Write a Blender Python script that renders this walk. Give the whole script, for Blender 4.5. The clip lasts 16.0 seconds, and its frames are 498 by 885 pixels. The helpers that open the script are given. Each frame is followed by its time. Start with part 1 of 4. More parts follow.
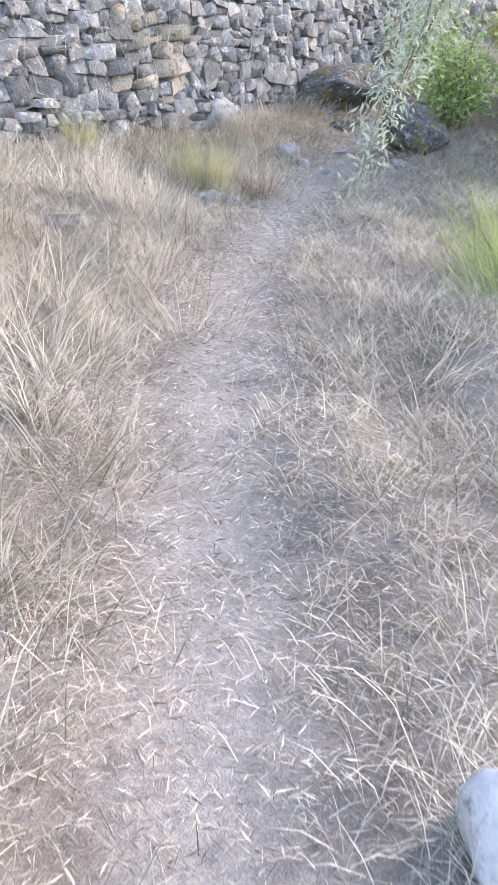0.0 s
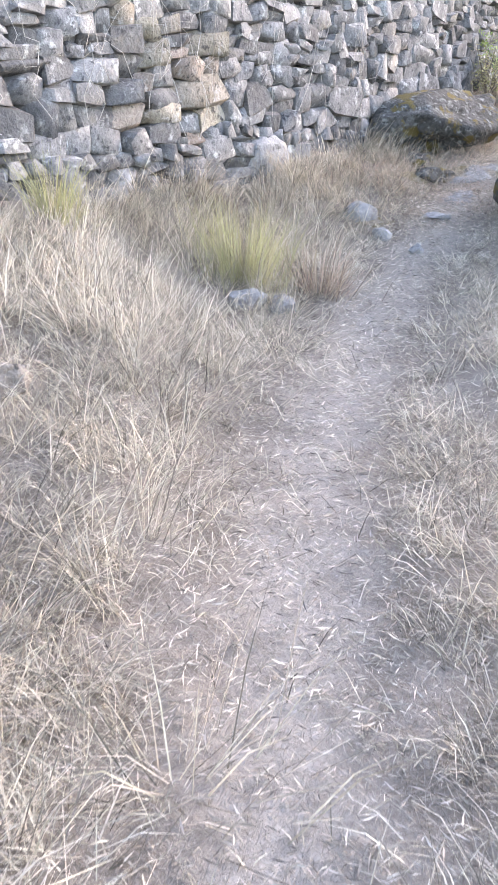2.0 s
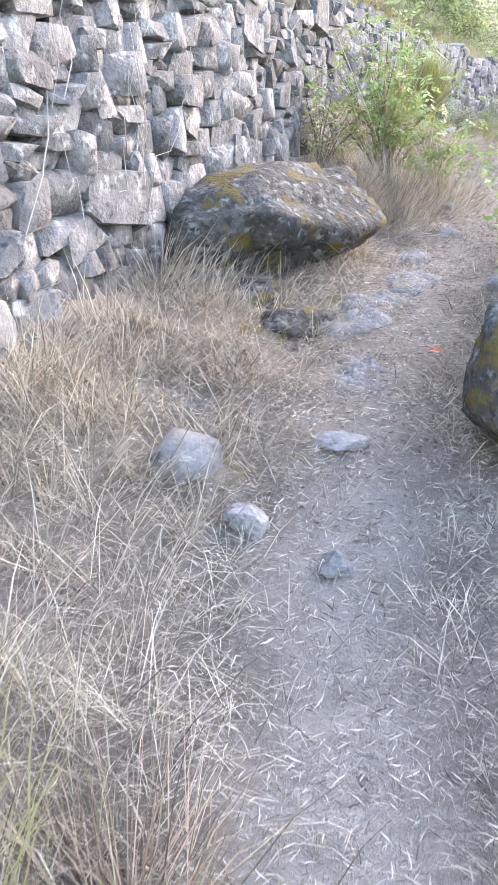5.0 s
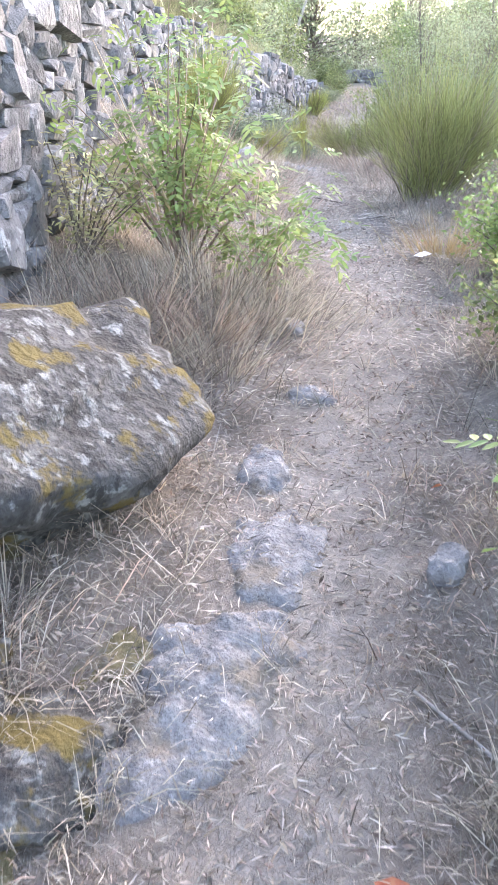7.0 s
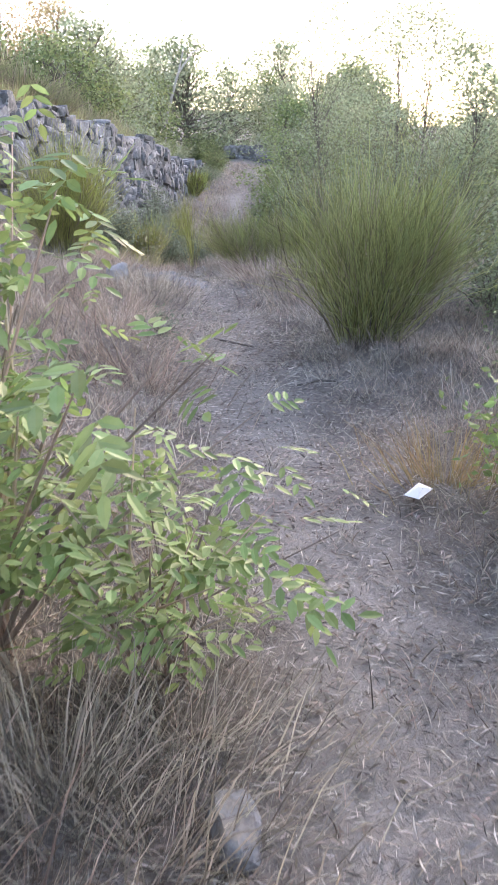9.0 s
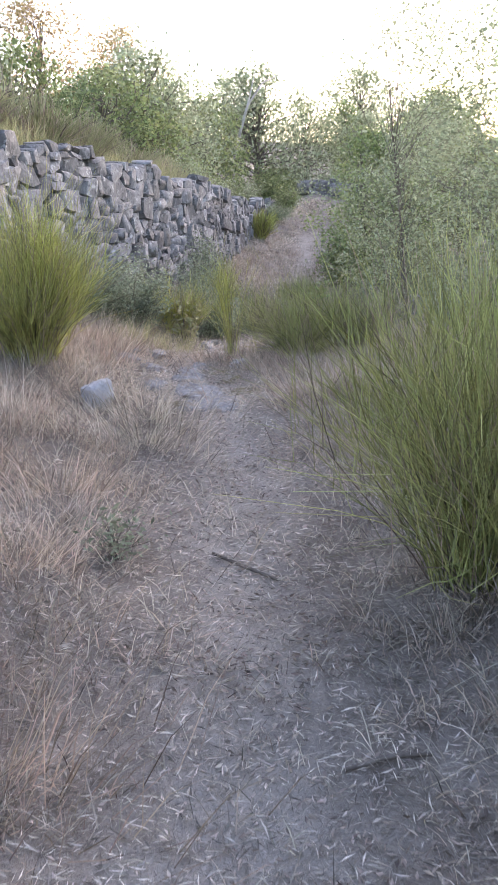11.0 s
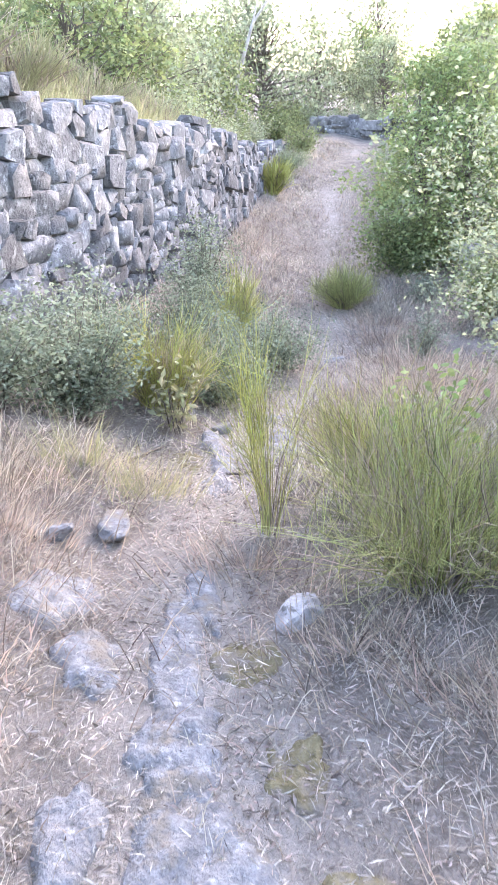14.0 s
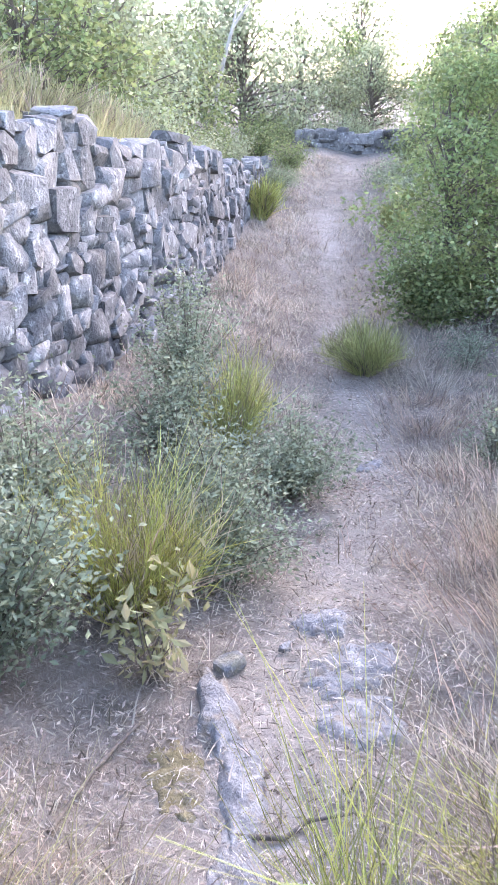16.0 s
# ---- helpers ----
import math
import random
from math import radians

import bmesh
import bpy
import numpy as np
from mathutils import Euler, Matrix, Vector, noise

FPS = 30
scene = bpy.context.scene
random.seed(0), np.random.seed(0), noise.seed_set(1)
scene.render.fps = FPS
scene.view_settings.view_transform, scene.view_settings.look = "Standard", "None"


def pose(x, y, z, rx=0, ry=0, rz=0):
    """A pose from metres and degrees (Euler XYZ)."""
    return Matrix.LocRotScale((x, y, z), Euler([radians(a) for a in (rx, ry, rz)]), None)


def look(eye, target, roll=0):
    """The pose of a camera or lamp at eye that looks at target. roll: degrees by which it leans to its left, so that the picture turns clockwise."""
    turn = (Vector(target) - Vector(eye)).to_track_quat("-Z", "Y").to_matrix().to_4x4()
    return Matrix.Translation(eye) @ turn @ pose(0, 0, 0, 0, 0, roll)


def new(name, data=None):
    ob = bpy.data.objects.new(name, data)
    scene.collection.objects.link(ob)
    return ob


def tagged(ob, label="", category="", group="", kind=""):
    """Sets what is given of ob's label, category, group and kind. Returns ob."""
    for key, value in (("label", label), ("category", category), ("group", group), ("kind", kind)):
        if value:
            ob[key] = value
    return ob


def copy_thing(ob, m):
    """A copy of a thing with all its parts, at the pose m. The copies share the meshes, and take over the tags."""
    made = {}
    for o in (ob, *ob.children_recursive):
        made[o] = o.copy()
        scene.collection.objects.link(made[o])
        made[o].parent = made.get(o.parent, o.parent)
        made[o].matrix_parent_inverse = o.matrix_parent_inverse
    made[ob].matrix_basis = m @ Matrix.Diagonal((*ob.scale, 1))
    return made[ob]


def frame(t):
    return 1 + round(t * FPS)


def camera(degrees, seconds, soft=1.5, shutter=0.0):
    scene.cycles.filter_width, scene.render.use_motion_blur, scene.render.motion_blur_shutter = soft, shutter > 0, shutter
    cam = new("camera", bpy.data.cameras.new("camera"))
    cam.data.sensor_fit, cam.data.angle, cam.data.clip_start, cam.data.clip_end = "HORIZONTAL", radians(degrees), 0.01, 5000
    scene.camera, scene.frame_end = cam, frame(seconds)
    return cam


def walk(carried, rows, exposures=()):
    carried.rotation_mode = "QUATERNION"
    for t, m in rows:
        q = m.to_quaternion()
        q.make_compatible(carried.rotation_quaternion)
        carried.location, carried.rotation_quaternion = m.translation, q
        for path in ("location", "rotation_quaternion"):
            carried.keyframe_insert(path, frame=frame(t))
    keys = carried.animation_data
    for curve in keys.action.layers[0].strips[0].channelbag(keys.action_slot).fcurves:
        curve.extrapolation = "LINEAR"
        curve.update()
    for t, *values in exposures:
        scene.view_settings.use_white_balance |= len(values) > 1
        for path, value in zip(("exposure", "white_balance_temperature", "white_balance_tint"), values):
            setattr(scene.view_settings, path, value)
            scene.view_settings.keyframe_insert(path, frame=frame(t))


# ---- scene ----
cam = camera(32.1, 16.0, shutter=0.12)
PATH = [
    (0, (0.08, -0.039, 1.452), (0.067, 1.775, 0.611), -0.4),
    (0.5, (0.055, 0.762, 1.483), (-0.069, 2.56, 0.615), 0.3),
    (1, (-0.008, 1.503, 1.494), (-0.125, 3.306, 0.636), 0.6),
    (1.5, (-0.051, 2.281, 1.484), (-0.155, 4.09, 0.637), 0.6),
    (2, (-0.093, 2.985, 1.512), (-0.167, 4.804, 0.684), 1.1),
    (2.5, (-0.075, 3.671, 1.527), (-0.131, 5.492, 0.701), 0.8),
    (3, (-0.131, 4.296, 1.52), (-0.143, 6.126, 0.715), 0.9),
    (3.5, (-0.103, 4.996, 1.533), (0.095, 6.848, 0.804), 1.2),
    (4, (-0.132, 5.725, 1.534), (0.169, 7.558, 0.794), 1.6),
    (6.3, (0.557, 8.779, 1.744), (1.263, 10.494, 0.995), 1.2),
    (6.5, (0.635, 9.068, 1.783), (1.418, 10.749, 1.034), 2.1),
    (7, (0.922, 9.719, 1.849), (1.775, 11.354, 1.073), 2.3),
    (7.5, (1.1, 10.33, 1.888), (2.04, 11.921, 1.124), 2.4),
    (8, (1.384, 10.873, 1.929), (2.467, 12.408, 1.242), 1.0),
    (8.5, (1.692, 11.403, 1.992), (2.781, 12.948, 1.337), 0.9),
    (10.8, (3.769, 13.878, 2.275), (4.716, 15.546, 1.708), -0.9),
    (11, (3.884, 14.128, 2.249), (4.816, 15.802, 1.675), -0.7),
    (11.5, (4.274, 14.863, 2.249), (5.175, 16.525, 1.597), -1.1),
    (12, (4.598, 15.543, 2.275), (5.376, 17.233, 1.541), -2.2),
    (12.5, (4.876, 16.265, 2.344), (5.698, 17.931, 1.604), -0.3),
    (13, (5.22, 16.964, 2.384), (6.068, 18.616, 1.643), -0.6),
    (13.5, (5.53, 17.623, 2.416), (6.431, 19.234, 1.645), -0.1),
    (14, (5.876, 18.215, 2.417), (6.792, 19.845, 1.707), -0.7),
    (14.5, (6.179, 18.862, 2.437), (7.083, 20.496, 1.72), -0.8),
    (15, (6.495, 19.463, 2.477), (7.437, 21.074, 1.758), -0.1),
    (15.5, (6.725, 19.953, 2.499), (7.655, 21.57, 1.776), 0.1),
    (16, (6.932, 20.452, 2.456), (7.899, 22.061, 1.767), -0.7),
]
EXPOSURES = [(0, 3.33, 7300, 21), (3, 3.6, 7400, 22), (4.2, 3.68, 7400, 22), (6.5, 3.78, 7300, 23), (8.2, 3.75, 7150, 23), (8.8, 2.98, 7150, 24), (10.8, 2.76, 7300, 25), (11.2, 2.94, 7300, 25), (12.0, 3.72, 7200, 25), (14.5, 3.86, 7000, 26), (16, 3.68, 6700, 27)]
walk(cam, [(t, look(eye, target, roll)) for t, eye, target, roll in PATH], EXPOSURES)

# ---- sky and sun ----
world = bpy.data.worlds.new("sky")
scene.world = world
world.use_nodes = True
sky = world.node_tree.nodes.new("ShaderNodeTexSky")
sky.sky_type, sky.sun_disc = "NISHITA", False
sky.sun_elevation, sky.sun_rotation = radians(24), radians(58)
background = world.node_tree.nodes["Background"]
world.node_tree.links.new(sky.outputs[0], background.inputs[0])
background.inputs[1].default_value = 0.12
lamp = bpy.data.lights.new("sun", "SUN")
lamp.energy, lamp.angle, lamp.color = 0.35, radians(30), (1.0, 0.93, 0.85)
new("sun", lamp).matrix_world = look((0, 0, 0), (-0.8, -0.5, -0.42))

# ---- terrain ----
TRACK = np.array([(-0.1, -30, 0.0), (0.05, -1, 0.05), (-0.1, 4, 0.08), (0.05, 6, 0.05), (0.35, 7.7, 0.1), (0.8, 9.1, 0.22),
    (1.4, 10.5, 0.45), (2.2, 11.7, 0.62), (2.95, 12.6, 0.76), (3.6, 13.5, 0.82), (4.3, 14.9, 0.83), (5.2, 16.6, 0.84),
    (5.9, 17.9, 0.86), (6.35, 18.9, 0.91), (6.75, 20, 0.85), (7.3, 21.2, 0.74), (8.3, 22.6, 0.52), (9.6, 23.9, 0.3),
    (10.9, 25.2, 0.17), (12.3, 27.5, 0.2), (14.3, 30.5, 0.4), (16.8, 34, 0.8), (20.5, 38, 1.3), (26, 44, 1.8), (60, 80, 4.0)])
# the terrace wall's line, with the height of its top
WALL_A = np.array([(-9.0, -1.0, 2.9), (-5.2, 4.0, 3.0), (-2.25, 7.8, 3.1), (-0.8, 9.6, 3.2), (0.3, 11.1, 3.3), (1.3, 12.6, 3.3), (2.25, 14.3, 3.3), (2.6, 14.9, 3.3), (2.3, 15.4, 3.2), (1.2, 15.9, 3.1), (0.6, 17.2, 3.0), (1.2, 18.0, 3.0)])
WALL_B = np.array([(1.4, 18.2, 3.0), (4.7, 21.75, 2.95), (6.7, 23.9, 2.75), (8.44, 25.7, 2.5), (11.4, 28.95, 2.25), (14.4, 33.0, 1.8), (17.8, 37.4, 1.6), (19.8, 39.8, 1.6)])
EDGE = np.vstack([(-30.0, -30.0, 2.5), WALL_A, WALL_B, (27.0, 48.0, 2.2), (70.0, 100.0, 6.0)])


def along(line, x, y):
    """Distance to a line, positive on its left, its height at the nearest point, and how far along that lies."""
    best, side, height, run, s = np.full(x.shape, 1e9), np.zeros(x.shape), np.zeros(x.shape), np.zeros(x.shape), 0.0
    for a, b in zip(line[:-1], line[1:]):
        d = b[:2] - a[:2]
        n = math.hypot(*d)
        k = np.clip(((x - a[0]) * d[0] + (y - a[1]) * d[1]) / n ** 2, 0, 1)
        px, py = x - a[0] - k * d[0], y - a[1] - k * d[1]
        r = np.hypot(px, py)
        near = r < best - 1e-9
        best = np.where(near, r, best)
        side = np.where(near, np.sign(d[0] * py - d[1] * px), side)
        height = np.where(near, a[2] + k * (b[2] - a[2]), height)
        run = np.where(near, s + k * n, run)
        s += n
    return best * np.where(side == 0, 1, side), height, run


def waves(x, y, size, seed=0):
    """Soft unevenness, about -1 to 1."""
    r = np.random.RandomState(seed)
    z = np.zeros(np.shape(x))
    for k in range(7):
        a, f, p = r.uniform(0, 6.28), r.uniform(0.6, 1.9) / size * 6.28, r.uniform(0, 6.28)
        z = z + np.sin((x * math.cos(a) + y * math.sin(a)) * f + p)
    return z / 3.2


def ground_height(x, y):
    x, y = np.asarray(x, float), np.asarray(y, float)
    u, z, s = along(TRACK, x, y)
    e, top, _ = along(EDGE, x, y)
    left, right = np.clip(u - 0.45, 0, 3.5), np.clip(-u - 0.5, 0, None)
    z = z + 0.27 * left * np.clip(1.15 - 0.1 * left, 0.5, 1) + 0.05 * np.clip(right, 0, 2) - 0.03 * np.clip(right - 2, 0, 10)
    z = z - 0.035 * np.exp(-(u / 0.3) ** 2)
    rough = np.clip(np.abs(u) / 0.8, 0.25, 1)
    z = z + 0.05 * rough * waves(x, y, 1.6, 3) + 0.018 * rough * waves(x, y, 0.5, 4)
    far = np.hypot(x - 6, y - 16)
    z = z + 0.03 * np.clip(far - 22, 0, 400) * (0.6 + 0.3 * waves(x, y, 160, 5))
    terrace = top - 0.06 + 0.10 * np.clip(e - 0.6, 0, 14) + 0.02 * np.clip(e - 14, 0, 300) + 0.08 * waves(x, y, 2.5, 6)
    return np.where(e > 0.3, np.maximum(terrace, z * 0 + top - 0.1), z)
# ---- terrain done ----

# ---- helpers for meshes ----
rng = np.random.RandomState(7)


def fast_mesh(name, verts, faces, smooth=False):
    """A mesh from an array of places and an array of equal-sided faces."""
    verts, faces = np.asarray(verts, np.float32), np.asarray(faces, np.int32)
    me = bpy.data.meshes.new(name)
    n, k = faces.shape
    me.vertices.add(len(verts))
    me.vertices.foreach_set("co", verts.ravel())
    me.loops.add(n * k)
    me.loops.foreach_set("vertex_index", faces.ravel())
    me.polygons.add(n)
    me.polygons.foreach_set("loop_start", np.arange(0, n * k, k, dtype=np.int32))
    me.polygons.foreach_set("use_smooth", np.full(n, smooth))
    me.update(calc_edges=True)
    return me


def part(name, me, mat, parent=None, label=""):
    me.materials.clear()
    me.materials.append(mat)
    ob = new(name, me)
    if parent is not None:
        ob.parent = parent
    return tagged(ob, label)


def join(pieces):
    """Puts (verts, faces) pairs together."""
    vs, fs, n = [], [], 0
    for v, f in pieces:
        vs.append(np.asarray(v, np.float32))
        fs.append(np.asarray(f, np.int32) + n)
        n += len(v)
    return np.vstack(vs), np.vstack(fs)


def tube(points, radii, sides=5):
    """A tapering tube along points, as triangles."""
    p, r = np.asarray(points, float), np.asarray(radii, float)
    t = np.gradient(p, axis=0)
    t /= np.linalg.norm(t, axis=1)[:, None] + 1e-9
    a = np.cross(t, (0.31, 0.95, 0.12))
    a /= np.linalg.norm(a, axis=1)[:, None] + 1e-9
    b = np.cross(t, a)
    ang = np.arange(sides) / sides * 2 * np.pi
    v = p[:, None] + r[:, None, None] * (np.cos(ang)[None, :, None] * a[:, None] + np.sin(ang)[None, :, None] * b[:, None])
    i, j = np.meshgrid(np.arange(len(p) - 1), np.arange(sides), indexing="ij")
    q = np.stack([i * sides + j, i * sides + (j + 1) % sides, (i + 1) * sides + (j + 1) % sides, (i + 1) * sides + j], -1).reshape(-1, 4)
    return v.reshape(-1, 3), np.vstack([q[:, [0, 1, 2]], q[:, [0, 2, 3]]])


def blades(x, y, z, h, w, az, lean, seed=1):
    """Bent grass blades, three levels each, as one array of triangles."""
    n = len(x)
    r = np.random.RandomState(seed)
    turn = r.uniform(0, 6.28, n)
    side = np.stack([np.cos(turn), np.sin(turn), np.zeros(n)], 1) * (w / 2)[:, None]
    to = np.stack([np.cos(az), np.sin(az), np.zeros(n)], 1)
    root = np.stack([x, y, z - 0.01], 1)
    up = np.array((0, 0, 1.0))
    bend = np.clip(lean, 0, 1.45)
    mid = root + to * (h * 0.55 * np.sin(bend * 0.72))[:, None] + up * (h * 0.55 * np.cos(bend * 0.72))[:, None]
    tip = mid + to * (h * 0.45 * np.sin(bend * 1.12))[:, None] + up * (h * 0.45 * np.cos(bend * 1.12))[:, None]
    v = np.stack([root - side, root + side, mid - side * 0.8, mid + side * 0.8, tip], 1).reshape(-1, 3)
    k = (np.arange(n) * 5)[:, None, None]
    f = (np.array([(0, 1, 2), (1, 3, 2), (2, 3, 4)])[None] + k).reshape(-1, 3)
    return v, f


def leaves(centres, size, r, droop=0.3, slim=0.5, facing=None, oval=False):
    """Small folded leaves: two triangles each, or four for oval ones."""
    c = np.asarray(centres, float)
    n = len(c)
    d = r.normal(size=(n, 3))
    d[:, 2] = d[:, 2] * 0.6 - droop
    if facing is not None:
        d = d * 0.7 + facing
    d /= np.linalg.norm(d, axis=1)[:, None]
    s = np.cross(d, r.normal(size=(n, 3)))
    s /= np.linalg.norm(s, axis=1)[:, None] + 1e-9
    nrm = np.cross(d, s)
    L = (size * r.uniform(0.6, 1.3, n))[:, None]
    if oval:
        half, fold, dip = s * L * slim * 0.5, nrm * L * 0.07, np.array((0, 0, -0.12)) * L
        v = np.stack([c, c + d * L * 0.3 + half * 0.9 + fold, c + d * L * 0.68 + half * 0.85 + fold + dip * 0.4, c + d * L + dip,
                      c + d * L * 0.68 - half * 0.85 + fold + dip * 0.4, c + d * L * 0.3 - half * 0.9 + fold], 1).reshape(-1, 3)
        k = (np.arange(n) * 6)[:, None, None]
        return v, (np.array([(0, 1, 2), (0, 2, 3), (0, 3, 4), (0, 4, 5)])[None] + k).reshape(-1, 3)
    v = np.stack([c, c + d * L * 0.5 + s * L * slim * 0.5 + nrm * L * 0.08, c + d * L, c + d * L * 0.5 - s * L * slim * 0.5 + nrm * L * 0.08], 1).reshape(-1, 3)
    k = (np.arange(n) * 4)[:, None, None]
    return v, (np.array([(0, 1, 2), (0, 2, 3)])[None] + k).reshape(-1, 3)


def pinnate(centres, size, r):
    """Compound leaves: three pairs of oval leaflets and one at the tip of each stalk."""
    c = np.asarray(centres, float)
    n = len(c)
    d = r.normal(size=(n, 3)) * (1, 1, 0.4) + (0, 0, -0.15)
    d /= np.linalg.norm(d, axis=1)[:, None]
    s = np.cross(d, r.normal(scale=0.35, size=(n, 3)) + (0, 0, 1))
    s /= np.linalg.norm(s, axis=1)[:, None]
    L = (size * r.uniform(0.7, 1.25, n))[:, None]
    out = []
    for j in range(7):
        side = (1, -1)[j % 2]
        a = c + d * L * (0.4 + 0.62 * (j // 2)) - np.array((0, 0, 0.05)) * L * (j // 2) ** 2
        w = d * 0.55 + s * side * 0.85 if j < 6 else d
        w = w / np.linalg.norm(w, axis=1)[:, None]
        b = np.cross(w, np.cross(d, s))
        b = b / np.linalg.norm(b, axis=1)[:, None] * L * 0.21
        dip = np.array((0, 0, -0.15)) * L
        v = np.stack([a, a + w * L * 0.3 + b * 0.9, a + w * L * 0.68 + b * 0.85 + dip * 0.4, a + w * L + dip, a + w * L * 0.68 - b * 0.85 + dip * 0.4, a + w * L * 0.3 - b * 0.9], 1).reshape(-1, 3)
        out.append((v, (np.array([(0, 1, 2), (0, 2, 3), (0, 3, 4), (0, 4, 5)])[None] + (np.arange(n) * 6)[:, None, None]).reshape(-1, 3)))
    return join(out)


# ---- materials ----
def material(name, stops, scale=6.0, rough=0.85, bump=0.3, fine=60.0, vary="", amount=0.25, through_light=0.0, spots=None, detail=6.0, bump_far=0.02):
    """Three colours over noise at two scales, fine relief, variation by object or by island, spots of another colour (lichen, moss)."""
    m = bpy.data.materials.new(name)
    m.use_nodes = True
    nt = m.node_tree
    nodes, links = nt.nodes, nt.links
    bsdf = nodes["Principled BSDF"]
    geo = nodes.new("ShaderNodeNewGeometry")

    def noise_node(s, d=detail, rough_=0.6):
        nz = nodes.new("ShaderNodeTexNoise")
        nz.inputs["Scale"].default_value, nz.inputs["Detail"].default_value, nz.inputs["Roughness"].default_value = s, d, rough_
        links.new(geo.outputs["Position"], nz.inputs["Vector"])
        return nz

    big, small = noise_node(scale), noise_node(fine, 4.0)
    ramp = nodes.new("ShaderNodeValToRGB")
    el = ramp.color_ramp.elements
    el[0].position, el[0].color = 0.32, (*stops[0], 1)
    el[1].position, el[1].color = 0.68, (*stops[-1], 1)
    for k, c in enumerate(stops[1:-1]):
        el.new(0.32 + 0.36 * (k + 1) / (len(stops) - 1)).color = (*c, 1)
    blend = nodes.new("ShaderNodeMath")
    blend.operation = "MULTIPLY_ADD"
    blend.inputs[1].default_value, blend.inputs[2].default_value = 0.35, 0.0
    links.new(small.outputs["Fac"], blend.inputs[0])
    mixv = nodes.new("ShaderNodeMath")
    mixv.operation = "MULTIPLY_ADD"
    mixv.inputs[1].default_value = 0.65
    links.new(big.outputs["Fac"], mixv.inputs[0])
    links.new(blend.outputs[0], mixv.inputs[2])
    links.new(mixv.outputs[0], ramp.inputs[0])
    colour = ramp.outputs[0]
    for s_scale, s_col, s_lo, s_hi in (spots or ()):
        sp = noise_node(s_scale, 5.0, 0.65)
        edge = nodes.new("ShaderNodeMapRange")
        edge.inputs[1].default_value, edge.inputs[2].default_value = s_lo, s_hi
        links.new(sp.outputs["Fac"], edge.inputs[0])
        mx = nodes.new("ShaderNodeMix")
        mx.data_type = "RGBA"
        links.new(edge.outputs[0], mx.inputs[0])
        links.new(colour, mx.inputs[6])
        mx.inputs[7].default_value = (*s_col, 1)
        colour = mx.outputs[2]
    if vary:
        rnd = geo.outputs["Random Per Island"] if vary == "island" else nodes.new("ShaderNodeObjectInfo").outputs["Random"]
        rg = nodes.new("ShaderNodeMapRange")
        rg.inputs[3].default_value, rg.inputs[4].default_value = 1 - amount, 1 + amount
        links.new(rnd, rg.inputs[0])
        hsv = nodes.new("ShaderNodeHueSaturation")
        links.new(rg.outputs[0], hsv.inputs["Value"])
        hue = nodes.new("ShaderNodeMath")
        hue.operation = "MULTIPLY_ADD"
        wrap = nodes.new("ShaderNodeMath")
        wrap.operation = "FRACT"
        spread = nodes.new("ShaderNodeMath")
        spread.operation = "MULTIPLY"
        spread.inputs[1].default_value = 17.3
        links.new(rnd, spread.inputs[0])
        links.new(spread.outputs[0], wrap.inputs[0])
        hue.inputs[1].default_value, hue.inputs[2].default_value = 0.05, 0.475
        links.new(wrap.outputs[0], hue.inputs[0])
        links.new(hue.outputs[0], hsv.inputs["Hue"])
        links.new(colour, hsv.inputs["Color"])
        colour = hsv.outputs[0]
    links.new(colour, bsdf.inputs["Base Color"])
    bsdf.inputs["Roughness"].default_value = rough
    bsdf.inputs["Specular IOR Level"].default_value = 0.25
    if bump:
        bp = nodes.new("ShaderNodeBump")
        bp.inputs["Strength"].default_value, bp.inputs["Distance"].default_value = bump, bump_far
        links.new(mixv.outputs[0], bp.inputs["Height"])
        links.new(bp.outputs[0], bsdf.inputs["Normal"])
    if through_light:
        tr = nodes.new("ShaderNodeBsdfTranslucent")
        links.new(colour, tr.inputs[0])
        mix = nodes.new("ShaderNodeMixShader")
        mix.inputs[0].default_value = through_light
        links.new(bsdf.outputs[0], mix.inputs[1])
        links.new(tr.outputs[0], mix.inputs[2])
        links.new(mix.outputs[0], nodes["Material Output"].inputs[0])
    return m


LICHEN = ((11.0, (0.35, 0.36, 0.355), 0.56, 0.66), (17.0, (0.065, 0.066, 0.07), 0.56, 0.66), (2.2, (0.23, 0.21, 0.18), 0.6, 0.74))
wall_stone = material("wall_stone", [(0.08, 0.081, 0.083), (0.162, 0.163, 0.164), (0.27, 0.268, 0.263)], 6.0, 0.92, 1.0, 34, "object", 0.38, spots=LICHEN, bump_far=0.045)
rubble_stone = material("rubble_stone", [(0.08, 0.081, 0.083), (0.162, 0.163, 0.164), (0.27, 0.268, 0.263)], 6.0, 0.92, 1.0, 34, "island", 0.38, spots=LICHEN, bump_far=0.045)
tan_stone = material("tan_stone", [(0.15, 0.13, 0.108), (0.24, 0.213, 0.178), (0.33, 0.30, 0.26)], 6.0, 0.92, 1.0, 34, "object", 0.3, spots=((11.0, (0.34, 0.335, 0.32), 0.57, 0.67), (17.0, (0.07, 0.066, 0.06), 0.56, 0.66)), bump_far=0.06)
# backing of the walls: the shade of open joints put into its colour
gap_shade_core = material("gap_shade_core", [(0.04, 0.037, 0.033), (0.08, 0.07, 0.06), (0.12, 0.11, 0.09)], 8.0, 0.95, 0.6, 40)
